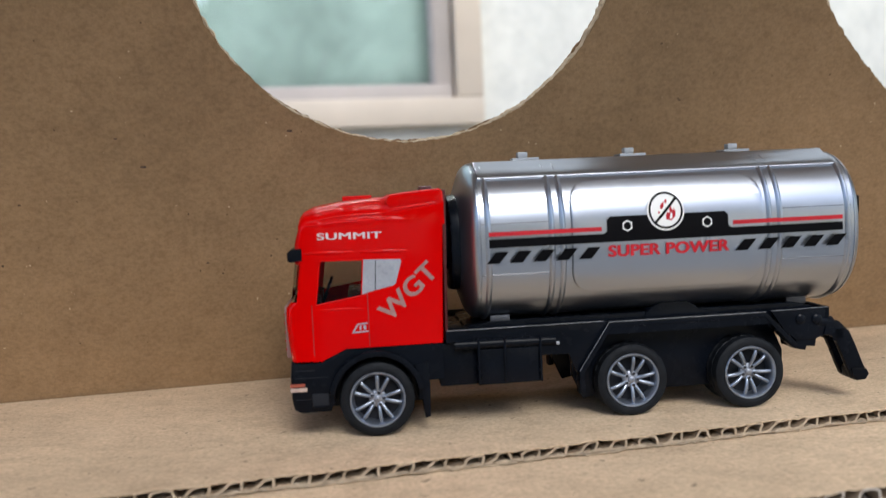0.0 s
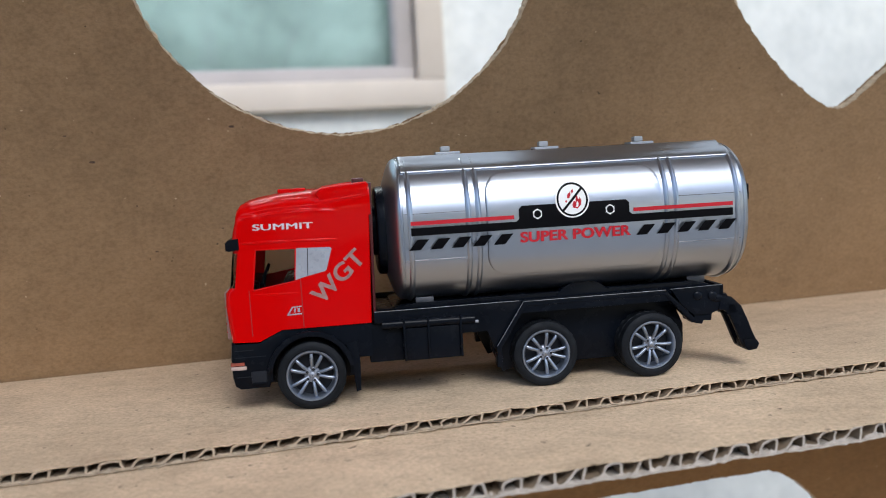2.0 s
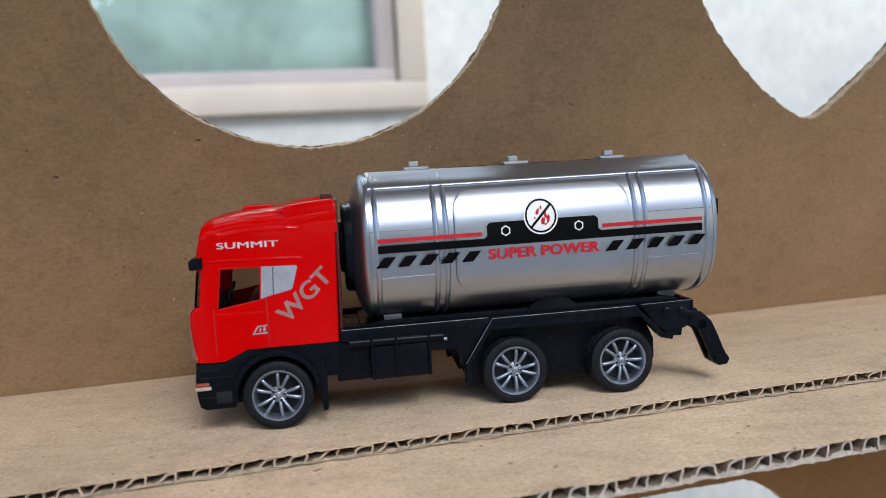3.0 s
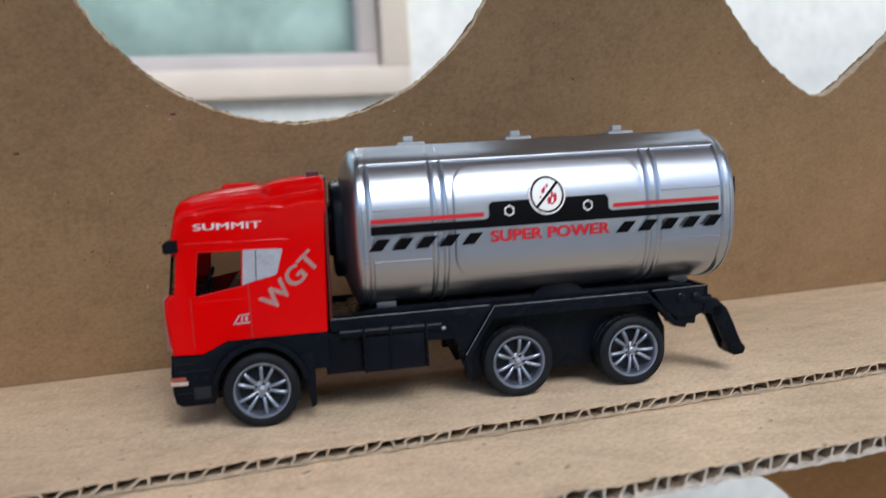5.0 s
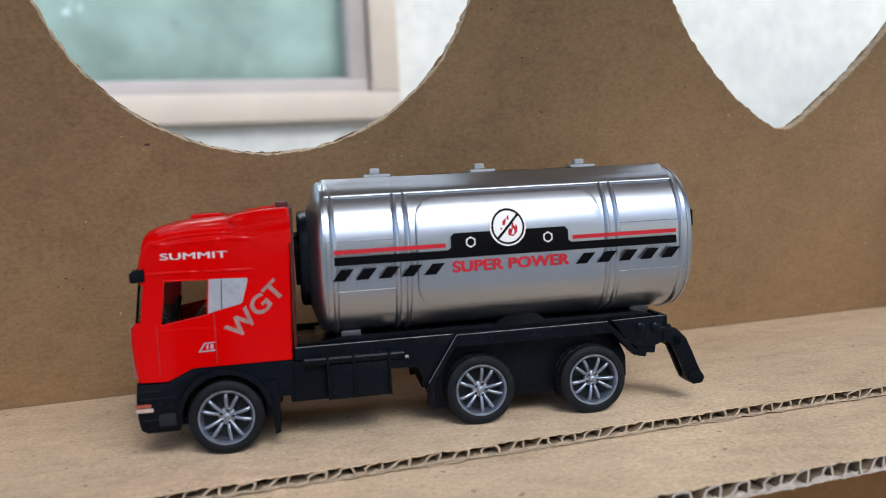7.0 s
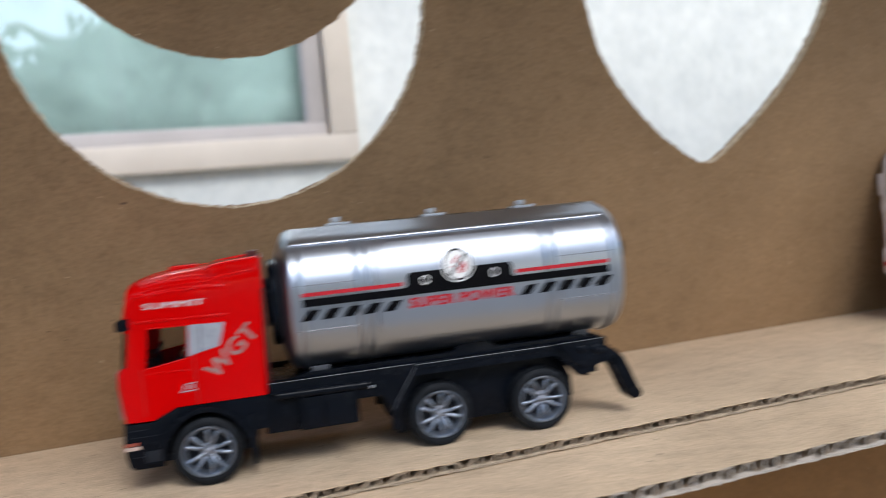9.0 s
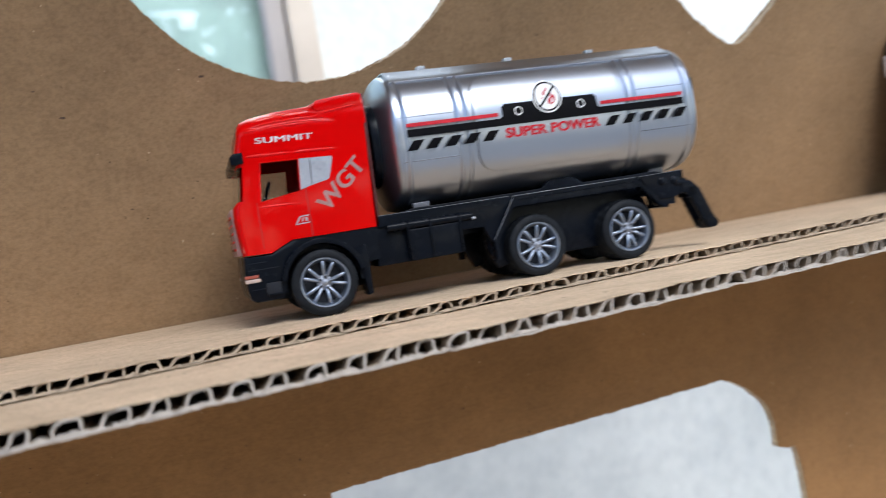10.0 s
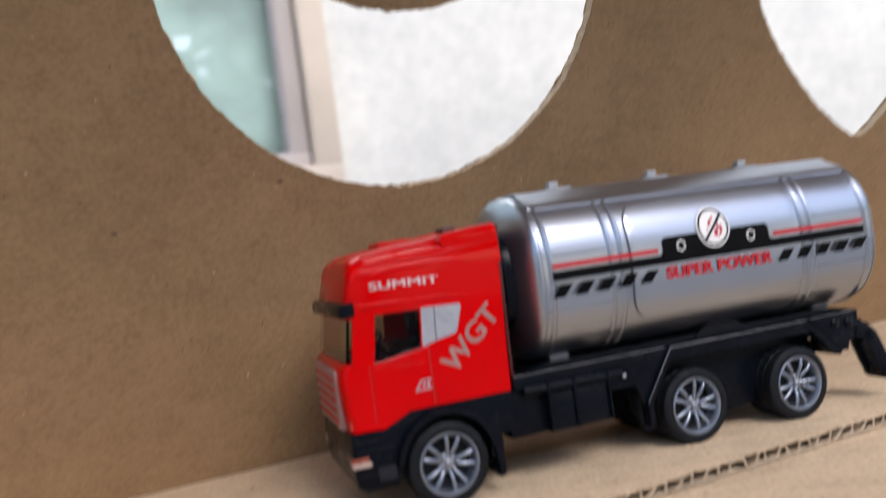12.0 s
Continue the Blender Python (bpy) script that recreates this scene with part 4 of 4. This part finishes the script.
def arc_band(bm, cx, cz, r0, r1, a0, a1, y0, y1, n=20):
    pts = [(cx + r1 * math.cos(t), cz + r1 * math.sin(t)) for t in np.linspace(a0, a1, n)]
    pts += [(cx + r0 * math.cos(t), cz + r0 * math.sin(t)) for t in np.linspace(a1, a0, n)]
    return prism(bm, pts, y0, y1, 0.002)


def strip(bm, pts, w, y0, y1, bevel=0.002):
    """A bent flat bar of width w along a run in x and z, from y0 to y1."""
    top, low = [], []
    for i, p in enumerate(pts):
        a, b = Vector(pts[max(0, i - 1)]), Vector(pts[min(len(pts) - 1, i + 1)])
        d = (b - a).normalized()
        nrm = Vector((-d.y, d.x)) * w / 2
        top.append(tuple(Vector(p) + nrm))
        low.append(tuple(Vector(p) - nrm))
    return prism(bm, top + low[::-1], y0, y1, bevel)


def chassis(truck):
    W = CAB_W
    bm = prism(bmesh.new(), [(0.10, 0.238), (0.10, 0.118), (0.25, 0.118), (0.27, 0.150), (0.46, 0.150), (0.50, 0.175), (1.03, 0.175), (1.06, 0.200), (1.112, 0.205), (1.112, 0.234), (0.97, 0.226), (0.30, 0.226)], 0.07, W - 0.07, 0.003)
    base = part("chassis", bm, BLACK, truck, "black plastic chassis")
    for y0, y1 in ((0.004, 0.016), (W - 0.016, W - 0.004)):
        part("side_rail", prism(bmesh.new(), [(0.166, 0.238), (0.554, 0.238), (0.554, 0.222), (0.485, 0.122), (0.476, 0.118), (0.458, 0.164), (0.385, 0.166), (0.385, 0.205), (0.166, 0.208)], y0, y1, 0.002), BLACK, base)
        part("side_rail", prism(bmesh.new(), [(0.965, 0.236), (1.112, 0.238), (1.114, 0.205), (1.100, 0.168), (1.078, 0.160), (1.03, 0.160), (1.00, 0.185)], y0, y1, 0.002), BLACK, base)
        ye = y0 + 0.001 if y0 < 0.1 else y1 - 0.001
        part("rail_glint", tube(bmesh.new(), [(0.168, ye, 0.2375), (0.545, ye, 0.2375)], 0.0010, 6), EDGE_GLINT, base, "grey line drawn as a highlight on the rail edge")
        part("rail_glint", tube(bmesh.new(), [(0.966, ye, 0.2355), (1.112, ye, 0.2375)], 0.0010, 6), EDGE_GLINT, base, "grey line drawn as a highlight on the rail edge")
    part("deck_edge", box(bmesh.new(), 1.102, 1.116, 0.004, W - 0.004, 0.190, 0.239, 0.003), BLACK, base)
    # wheel arch of the front axle, mudflap
    for y0, y1 in ((-0.006, 0.075), (W - 0.075, W + 0.006)):
        bm = arc_band(bmesh.new(), 0.0, WHEEL_R + 0.006, 0.0975, 0.1105, radians(8), radians(172), y0 - 0.005 * (y0 < 0.1), y1 + 0.005 * (y0 > 0.1))
        part("front_arch", bm, BLACK, base)
        y2 = 0.078 if y0 < 0.1 else W - 0.084
        part("arch_liner", prism(bmesh.new(), [(-0.118, 0.060), (-0.118, 0.21), (0.12, 0.21), (0.12, 0.060)], y2, y2 + 0.006), BLACK, base)
        part("mudflap", prism(bmesh.new(), [(0.090, 0.165), (0.120, 0.170), (0.124, 0.112), (0.122, 0.040), (0.110, 0.036), (0.104, 0.10)], y0 + 0.006, y1, 0.002), BLACK, base)
        cut = [(0.098 * math.cos(t), WHEEL_R + 0.006 + 0.098 * math.sin(t)) for t in np.linspace(radians(-8), radians(188), 24)]
        part("arch_panel", prism(bmesh.new(), [*cut, (-0.118, 0.080), (-0.118, 0.2105), (0.158, 0.2105), (0.158, 0.125), (0.124, 0.125), (0.118, 0.082)], y0 + 0.013, y1, 0.0), BLACK, base)
    # battery box and fuel tank
    part("battery_box", box(bmesh.new(), 0.150, 0.242, 0.016, 0.11, 0.104, 0.205, 0.005), BLACK, base)
    bm = box(bmesh.new(), 0.237, 0.392, 0.000, 0.10, 0.104, 0.190, 0.006)
    part("fuel_tank", bm, BLACK, base, "black fuel tank with moulded bands")
    part("air_pipe", tube(bmesh.new(), [(0.185, 0.006, 0.2025), (0.425, 0.006, 0.2000)], 0.0120, 12), BLACK, base)
    for x in (0.238, 0.300, 0.385):
        part("tank_band", box(bmesh.new(), x, x + 0.006, -0.0075, 0.05, 0.106, 0.2145, 0.0015, 1), BLACK, base)
    part("battery_box", box(bmesh.new(), 0.150, 0.392, W - 0.11, W - 0.005, 0.102, 0.20, 0.005), BLACK, base)
    part("pipe_tip", tube(bmesh.new(), [(0.428, 0.004, 0.193), (0.436, 0.002, 0.193)], 0.004, 8), GREY, base)
    # double-axle mudguards: bar, slopes and inner panel
    for y0, y1, flip in ((0.000, 0.032, 1), (W - 0.032, W, -1)):
        part("mudguard", strip(bmesh.new(), [(0.487, 0.068), (0.487, 0.122), (0.560, 0.230), (0.945, 0.230), (1.026, 0.146)], 0.014, y0 - 0.005 * flip, y1 - 0.005 * flip), BLACK, base, "black angular mudguard over both rear axles")
        part("mudguard_skirt", prism(bmesh.new(), [(0.556, 0.232), (0.943, 0.232), (0.960, 0.206), (0.548, 0.206)], y0 - 0.003 * flip, y1 - 0.003 * flip, 0.001), BLACK, base)
        ye = -0.0045 if flip > 0 else W + 0.0045
        part("mudguard_glint", tube(bmesh.new(), [(0.4815, ye, 0.124), (0.5565, ye, 0.2362), (0.9480, ye, 0.2362)], 0.0010, 6), EDGE_GLINT, base, "grey line drawn as a highlight on the mudguard edge")
    for y0, y1 in ((0.055, 0.075), (W - 0.075, W - 0.055)):
        part("inner_panel", prism(bmesh.new(), [(0.475, 0.232), (0.975, 0.232), (1.02, 0.13), (1.02, 0.075), (0.94, 0.052), (0.56, 0.052), (0.505, 0.040), (0.478, 0.10)], y0, y1, 0.002), BLACK, base)
    for x in (0.0, 0.615, 0.908):
        part("axle", tube(bmesh.new(), [(x, 0.03, WHEEL_R), (x, W - 0.03, WHEEL_R)], 0.012, 10), BLACK, base)
    # round saddle under the tank and end supports
    hump = [(0.735 + 0.092 * math.cos(t), 0.182 + 0.092 * math.sin(t)) for t in np.linspace(radians(22), radians(158), 30)]
    part("saddle", prism(bmesh.new(), hump, 0.045, W - 0.045, 0.002), BLACK, base)
    part("cradle", prism(bmesh.new(), [(0.22, 0.215), (1.108, 0.215), (1.108, 0.232), (1.05, 0.2465), (0.28, 0.2465), (0.22, 0.236)], 0.050, W - 0.050, 0.003), BLACK, base)
    part("tank_support", box(bmesh.new(), 0.280, 0.328, 0.052, W - 0.052, 0.2440, 0.2600, 0.003), BEAD, base, "silver front tank support")
    part("tank_support", box(bmesh.new(), 1.045, 1.098, 0.075, W - 0.075, 0.236, 0.266, 0.004), BEAD, base, "silver rear tank support")
    # added black block that darkens the gap between the rear wheels
    part("shade_block", box(bmesh.new(), 0.707, 0.816, 0.105, W - 0.105, 0.048, 0.180, 0.004), BLACK, base)
    # bolts and lamp block at the tail
    for x, z in ((1.040, 0.213), (1.082, 0.210)):
        part("rail_bolt", lathe_y(bmesh.new(), [(0.0125, 0.008), (0.0125, 0.000), (0.009, -0.003), (0.001, -0.0035)], x, z, 16), BLACK, base)
    part("tail_bracket", prism(bmesh.new(), [(1.030, 0.170), (1.036, 0.136), (1.056, 0.132), (1.060, 0.142), (1.082, 0.140), (1.086, 0.165)], 0.010, 0.09, 0.003), BLACK, base)
    # curved rear guard with an open slot
    guard = part("rear_guard", strip(bmesh.new(), [(1.104, 0.190), (1.128, 0.184), (1.148, 0.164), (1.164, 0.128), (1.178, 0.092), (1.190, 0.066)], 0.042, 0.000, 0.014, 0.004), BLACK, base, "black curved rear guard with an open slot")
    part("guard_plate", strip(bmesh.new(), [(1.112, 0.190), (1.130, 0.183), (1.148, 0.164), (1.164, 0.128), (1.178, 0.092), (1.190, 0.066)], 0.040, 0.044, 0.060, 0.004), BLACK, guard)
    part("guard_stub", tube(bmesh.new(), [(1.085, 0.014, 0.203), (1.124, 0.014, 0.198)], 0.015, 12), BLACK, guard)
    part("guard_foot", prism(bmesh.new(), [(1.168, 0.082), (1.172, 0.060), (1.182, 0.050), (1.206, 0.052), (1.214, 0.066), (1.208, 0.078), (1.190, 0.084)], -0.004, 0.064, 0.003), BLACK, guard)
    part("guard_head", box(bmesh.new(), 1.122, 1.156, 0.0, 0.06, 0.152, 0.188, 0.006), BLACK, guard)
    return base


def tank(truck):
    def bead(x, w, h):
        return [(x - w, TANK_R), (x - w * 0.55, TANK_R + h * 0.75), (x, TANK_R + h), (x + w * 0.55, TANK_R + h * 0.75), (x + w, TANK_R)]
    prof = []
    prof += [(0.2125, 0.116), (0.2165, 0.1270), (0.2205, 0.1385), (0.2245, 0.1500), (0.2285, 0.1612), (0.2325, 0.1710), (0.2365, 0.1793), (0.2410, 0.1856), (0.2455, 0.1890)]
    prof += [(0.2480, TANK_R), (0.2490, TANK_R - 0.002), (0.2520, TANK_R - 0.002), (0.2530, TANK_R)]
    for x in (0.2700, 0.4180, 0.4440, 0.9440, 0.9700, 1.1400):
        prof += bead(x, 0.0070, 0.0056)
    prof += [(1.1540, TANK_R), (1.1550, TANK_R - 0.002), (1.1580, TANK_R - 0.002), (1.1590, TANK_R), (1.1660, TANK_R - 0.003), (1.1710, TANK_R - 0.009)]
    for t in np.linspace(0.1, math.pi / 2, 8):
        prof.append((1.1710 + 0.022 * math.sin(t), TANK_R - 0.009 - 0.13 * (1 - math.cos(t))))
    body = part("tank", lathe_x(bmesh.new(), prof, TANK_Y, TANK_Z, 128), CHROME, truck, "satin silver plated tank barrel", smooth=40)

    # plated end, coloured black for the dark cab it reflects
    part("end_plate", lathe_x(bmesh.new(), [(0.180, 0.050), (0.1805, 0.062), (0.182, 0.066), (0.190, 0.068), (0.1905, 0.108), (0.193, 0.1160), (0.197, 0.1180), (0.2135, 0.1195)], TANK_Y, TANK_Z, 64), BLACK, body, "end plate behind the cab, black for its dark reflection")

    def wrap(pts, lift):
        out = []
        for x, z in pts:
            out.append((x, *tank_side(z, lift)))
        return out

    # embossed panel outline between the ribs, and long seams
    outline = []
    for px, pz, a0 in ((0.874, 0.520, 0), (0.519, 0.520, 90), (0.519, 0.368, 180), (0.874, 0.368, 270)):
        outline += [(px + 0.054 * math.cos(radians(a0 + a)), pz + 0.055 * math.sin(radians(a0 + a))) for a in range(0, 91, 9)]
    plate = prism(bmesh.new(), dense(outline, 0.02), 0.001, -0.0072, 0.0036)
    part("raised_panel", on_tank(plate, 0.0), CHROME, body, "raised panel pressed into the tank's side", smooth=30)
    # dark line that draws the shade along the panel's step
    loop = wrap(dense(outline, 0.008), 0.0)
    part("panel_shade_line", tube(bmesh.new(), loop, 0.0013, 6, True), SEAM_AND_SHADE, body)
    for x0, x1, z in ((0.254, 0.414, 0.484), (0.974, 1.150, 0.488), (0.254, 0.414, 0.366), (0.974, 1.150, 0.366)):
        part("seam", tube(bmesh.new(), wrap([(x0, z), (x1, z)], -0.0004), 0.0011, 6), SEAM_AND_SHADE, body)
    # pressed cap along the top with rounded rims, and three clear catches
    half = [(tank_side(z, lift)) for z, lift in ((0.5845, -0.001), (0.5850, 0.0044), (0.5862, 0.0053), (0.5885, 0.0058), (0.596, 0.0058), (0.606, 0.0056), (0.613, 0.0048))]
    half += [(TANK_Y - 0.078, TANK_Z + TANK_R + 0.0025), (TANK_Y - 0.070, TANK_Z + TANK_R + 0.0040)]
    full = half + [(2 * TANK_Y - y, z) for y, z in reversed(half)]
    bm, rings = bmesh.new(), []
    for x, k in ((0.2555, -0.004), (0.2565, 0.0), (0.2600, 0.0006), (0.2650, 0.0), (0.5320, 0.0), (0.8320, 0.0), (1.1320, 0.0), (1.1370, 0.0006), (1.1405, 0.0), (1.1415, -0.004)):
        rings.append([bm.verts.new((x, y + (TANK_Y - y) * -k * 4, z + k)) for y, z in full])
    for a, b in zip(rings, rings[1:]):
        for k in range(len(full) - 1):
            bm.faces.new((a[k], a[k + 1], b[k + 1], b[k]))
    part("top_walkway", bm, CHROME, body, "flat silver cap along the tank's top", smooth=30)
    for x0, x1 in ((0.5270, 0.5820), (0.6220, 0.6340), (0.7270, 0.7820), (0.8470, 0.9070)):
        part("top_mark", box(bmesh.new(), x0, x1, TANK_Y - 0.060, TANK_Y + 0.060, TANK_Z + TANK_R + 0.002, TANK_Z + TANK_R + 0.0052, 0.0005, 1), BLACK_PRINT, body)
    for x in (0.3990, 0.6740, 0.9490):
        bm = box(bmesh.new(), x - 0.034, x + 0.034, TANK_Y - 0.025, TANK_Y + 0.025, TANK_Z + TANK_R + 0.0042, TANK_Z + TANK_R + 0.012, 0.003)
        lid = part("hatch", bm, CLEAR, body, "small clear plastic hatch")
        part("hatch_knob", box(bmesh.new(), x - 0.018, x + 0.008, TANK_Y - 0.012, TANK_Y + 0.012, TANK_Z + TANK_R + 0.0122, TANK_Z + TANK_R + 0.027, 0.004), CLEAR, lid)
    part("rear_catch", box(bmesh.new(), 1.1720, 1.1860, TANK_Y - 0.166, TANK_Y - 0.140, 0.466, 0.508, 0.002), BLACK, body, "small black ribbed catch at the rear end")
    # printed markings
    pr = lambda name, bm, m, lift, label="": part(name, on_tank(bm, lift), m, body, label, smooth=0)
    for x0, x1 in ((0.270, 0.533), (0.849, 1.122)):
        pr("red_stripe", poly(bmesh.new(), [(x0, 0.4555), (x1, 0.4555), (x1, 0.4650), (x0, 0.4650)]), RED_PRINT, 0.0094, "thin red printed stripe")
    plate = [(0.270, 0.4295), (1.122, 0.4295), (1.122, 0.4490), (0.846, 0.4490), (0.838, 0.455), (0.838, 0.479), (0.830, 0.487), (0.554, 0.487), (0.546, 0.479), (0.546, 0.455), (0.538, 0.4490), (0.270, 0.4490)]
    pr("black_band", poly(bmesh.new(), plate), BLACK_PRINT, 0.0090, "black printed band with raised middle")
    for k in range(5):
        for x in (0.262 + 0.0538 * k, 0.8545 + 0.0562 * k):
            pr("hazard_dash", poly(bmesh.new(), [(x, 0.3945), (x + 0.030, 0.3945), (x + 0.052, 0.4200), (x + 0.022, 0.4200)]), BLACK_PRINT, 0.0090)
    pr("lettering", lettering("SUPER POWER", 0.547, 0.840, 0.3955, 0.4220, 0.020, 0.0, 0.021), RED_PRINT, 0.0092, "red printed words")
    for x in (0.594, 0.786):
        a = [(x + 0.0132 * math.cos(math.pi * k / 3 + 0.52), 0.4645 + 0.0132 * math.sin(math.pi * k / 3 + 0.52)) for k in range(6)]
        pr("nut_print", poly(bmesh.new(), a), WHITE_PRINT, 0.0096)
        pr("nut_print", disc(bmesh.new(), x, 0.4645, 0.0090, 20), BLACK_PRINT, 0.0102)
    cx, cz = 0.6875, 0.4945
    pr("warning_sign", disc(bmesh.new(), cx, cz, 0.0450), WHITE_PRINT, 0.0096, "round white warning sign with a barred flame")
    pr("sign_ring", ring(bmesh.new(), cx, cz, 0.0362, 0.0412), BLACK_PRINT, 0.0102)
    # flame with a pale core, cut by the bar, and a small match head above it
    flame = [(0.000, -0.020), (0.012, -0.023), (0.022, -0.014), (0.0235, -0.003), (0.0195, 0.006), (0.0180, -0.001), (0.0150, 0.002), (0.0130, 0.012), (0.0085, 0.002), (0.0092, -0.006), (0.0030, -0.004), (-0.0005, -0.012)]
    pr("sign_flame", poly(bmesh.new(), [(cx + a, cz + b) for a, b in flame]), RED_PRINT, 0.0102)
    pr("flame_core", poly(bmesh.new(), [(cx + a, cz + b) for a, b in ((0.008, -0.019), (0.014, -0.018), (0.0155, -0.010), (0.0125, -0.004), (0.0100, -0.010))]), WHITE_PRINT, 0.0106)
    for drop in ([(-0.013, 0.004), (-0.008, 0.003), (-0.004, 0.010), (-0.003, 0.020), (-0.008, 0.016), (-0.013, 0.011)], [(-0.001, 0.014), (0.004, 0.017), (0.004, 0.026), (-0.001, 0.022)], [(-0.019, -0.006), (-0.015, -0.007), (-0.014, -0.002), (-0.018, -0.001)]):
        pr("sign_flame", poly(bmesh.new(), [(cx + a, cz + b) for a, b in drop]), RED_PRINT, 0.0102)
    q = 0.0265
    pr("sign_bar", poly(bmesh.new(), [(cx - q - 0.0022, cz - q + 0.0022), (cx - q + 0.0022, cz - q - 0.0022), (cx + q + 0.0022, cz + q - 0.0022), (cx + q - 0.0022, cz + q + 0.0022)]), BLACK_PRINT, 0.0110)
    return body


def tanker_lorry():
    truck = empty("toy_tanker_lorry", pose(0, 0, 0.0, 0, 0, -5.17), "toy tanker lorry, glossy red cab, silver tank, on cardboard", "toy truck")
    red_cab(truck)
    chassis(truck)
    tank(truck)
    for k, (x, w) in enumerate(((0.0, 0.075), (0.615, 0.115), (0.908, 0.115))):
        wheel(truck, x, (-0.001, 0.008, 0.0)[k], w, (0.05, -0.03, -0.27)[k])
        wheel(truck, x, CAB_W, w, 0.7 * k, inner=True)
    return truck


tanker_lorry()


# ---- white toy lorry farther along the shelf ----
def white_lorry():
    t = empty("toy_lorry", pose(0.2805, 0.0150, 0.0, 0, 0, -2.0), "white toy lorry facing along the cardboard shelf", "toy truck")
    W = 0.34
    prof = [(0.012, 0.19), (0.0, 0.205), (0.0, 0.30), (0.012, 0.315), (0.012, 0.45), (0.004, 0.475), (0.030, 0.675), (0.055, 0.712), (0.10, 0.725), (0.30, 0.725), (0.32, 0.70), (0.32, 0.19)]
    cab = part("cab", prism(bmesh.new(), prof, 0, W, 0.016), WHITE_TOY, t, "glossy white cab")
    part("windscreen", prism(bmesh.new(), [(0.006, 0.498), (0.0245, 0.668), (0.037, 0.668), (0.02, 0.498)], 0.035, W - 0.035, 0.003), TINT, cab, "dark blue-grey windscreen")
    part("grille", box(bmesh.new(), 0.006, 0.02, 0.04, W - 0.04, 0.345, 0.450, 0.006), BLACK, cab, "black grille panel")
    for k in range(3):
        part("grille_bar", box(bmesh.new(), 0.003, 0.02, 0.05, W - 0.05, 0.365 + 0.028 * k, 0.371 + 0.028 * k, 0.001, 1), DARK_RIM, cab)
    part("bumper_slot", box(bmesh.new(), -0.004, 0.02, 0.09, W - 0.09, 0.220, 0.258, 0.004), BLACK, cab)
    for y in (0.012, W - 0.052):
        part("indicator", box(bmesh.new(), -0.004, 0.012, y, y + 0.040, 0.231, 0.250, 0.003), RED_PRINT, cab, "small red lamp")
    for y in (-0.03, W + 0.006):
        part("mirror", box(bmesh.new(), 0.03, 0.055, y, y + 0.024, 0.53, 0.625, 0.006), WHITE_TOY, cab)
    part("under_bumper", box(bmesh.new(), 0.02, 0.30, 0.01, W - 0.01, 0.070, 0.192, 0.006), BLACK, t)
    for y in (0.05, W - 0.09):
        part("number_bar", box(bmesh.new(), 0.016, 0.022, y, y + 0.04, 0.160, 0.170, 0.001, 1), AMBER, t)
    part("bed", box(bmesh.new(), 0.35, 1.05, 0.0, W, 0.20, 0.52, 0.012), WHITE_TOY, t)
    part("chassis", box(bmesh.new(), 0.28, 1.16, 0.05, W - 0.05, 0.11, 0.20, 0.006), BLACK, t)
    for x in (0.16, 0.78, 1.06):
        for y0, y1 in ((0.0, 0.08), (W - 0.08, W)):
            part("wheel", lathe_y(bmesh.new(), [(0.05, y0), (0.086, y0), (0.092, y0 + 0.01), (0.092, y1 - 0.01), (0.086, y1), (0.05, y1)], x, 0.092, 40), RUBBER, t, "black tyre")
    return t


white_lorry()
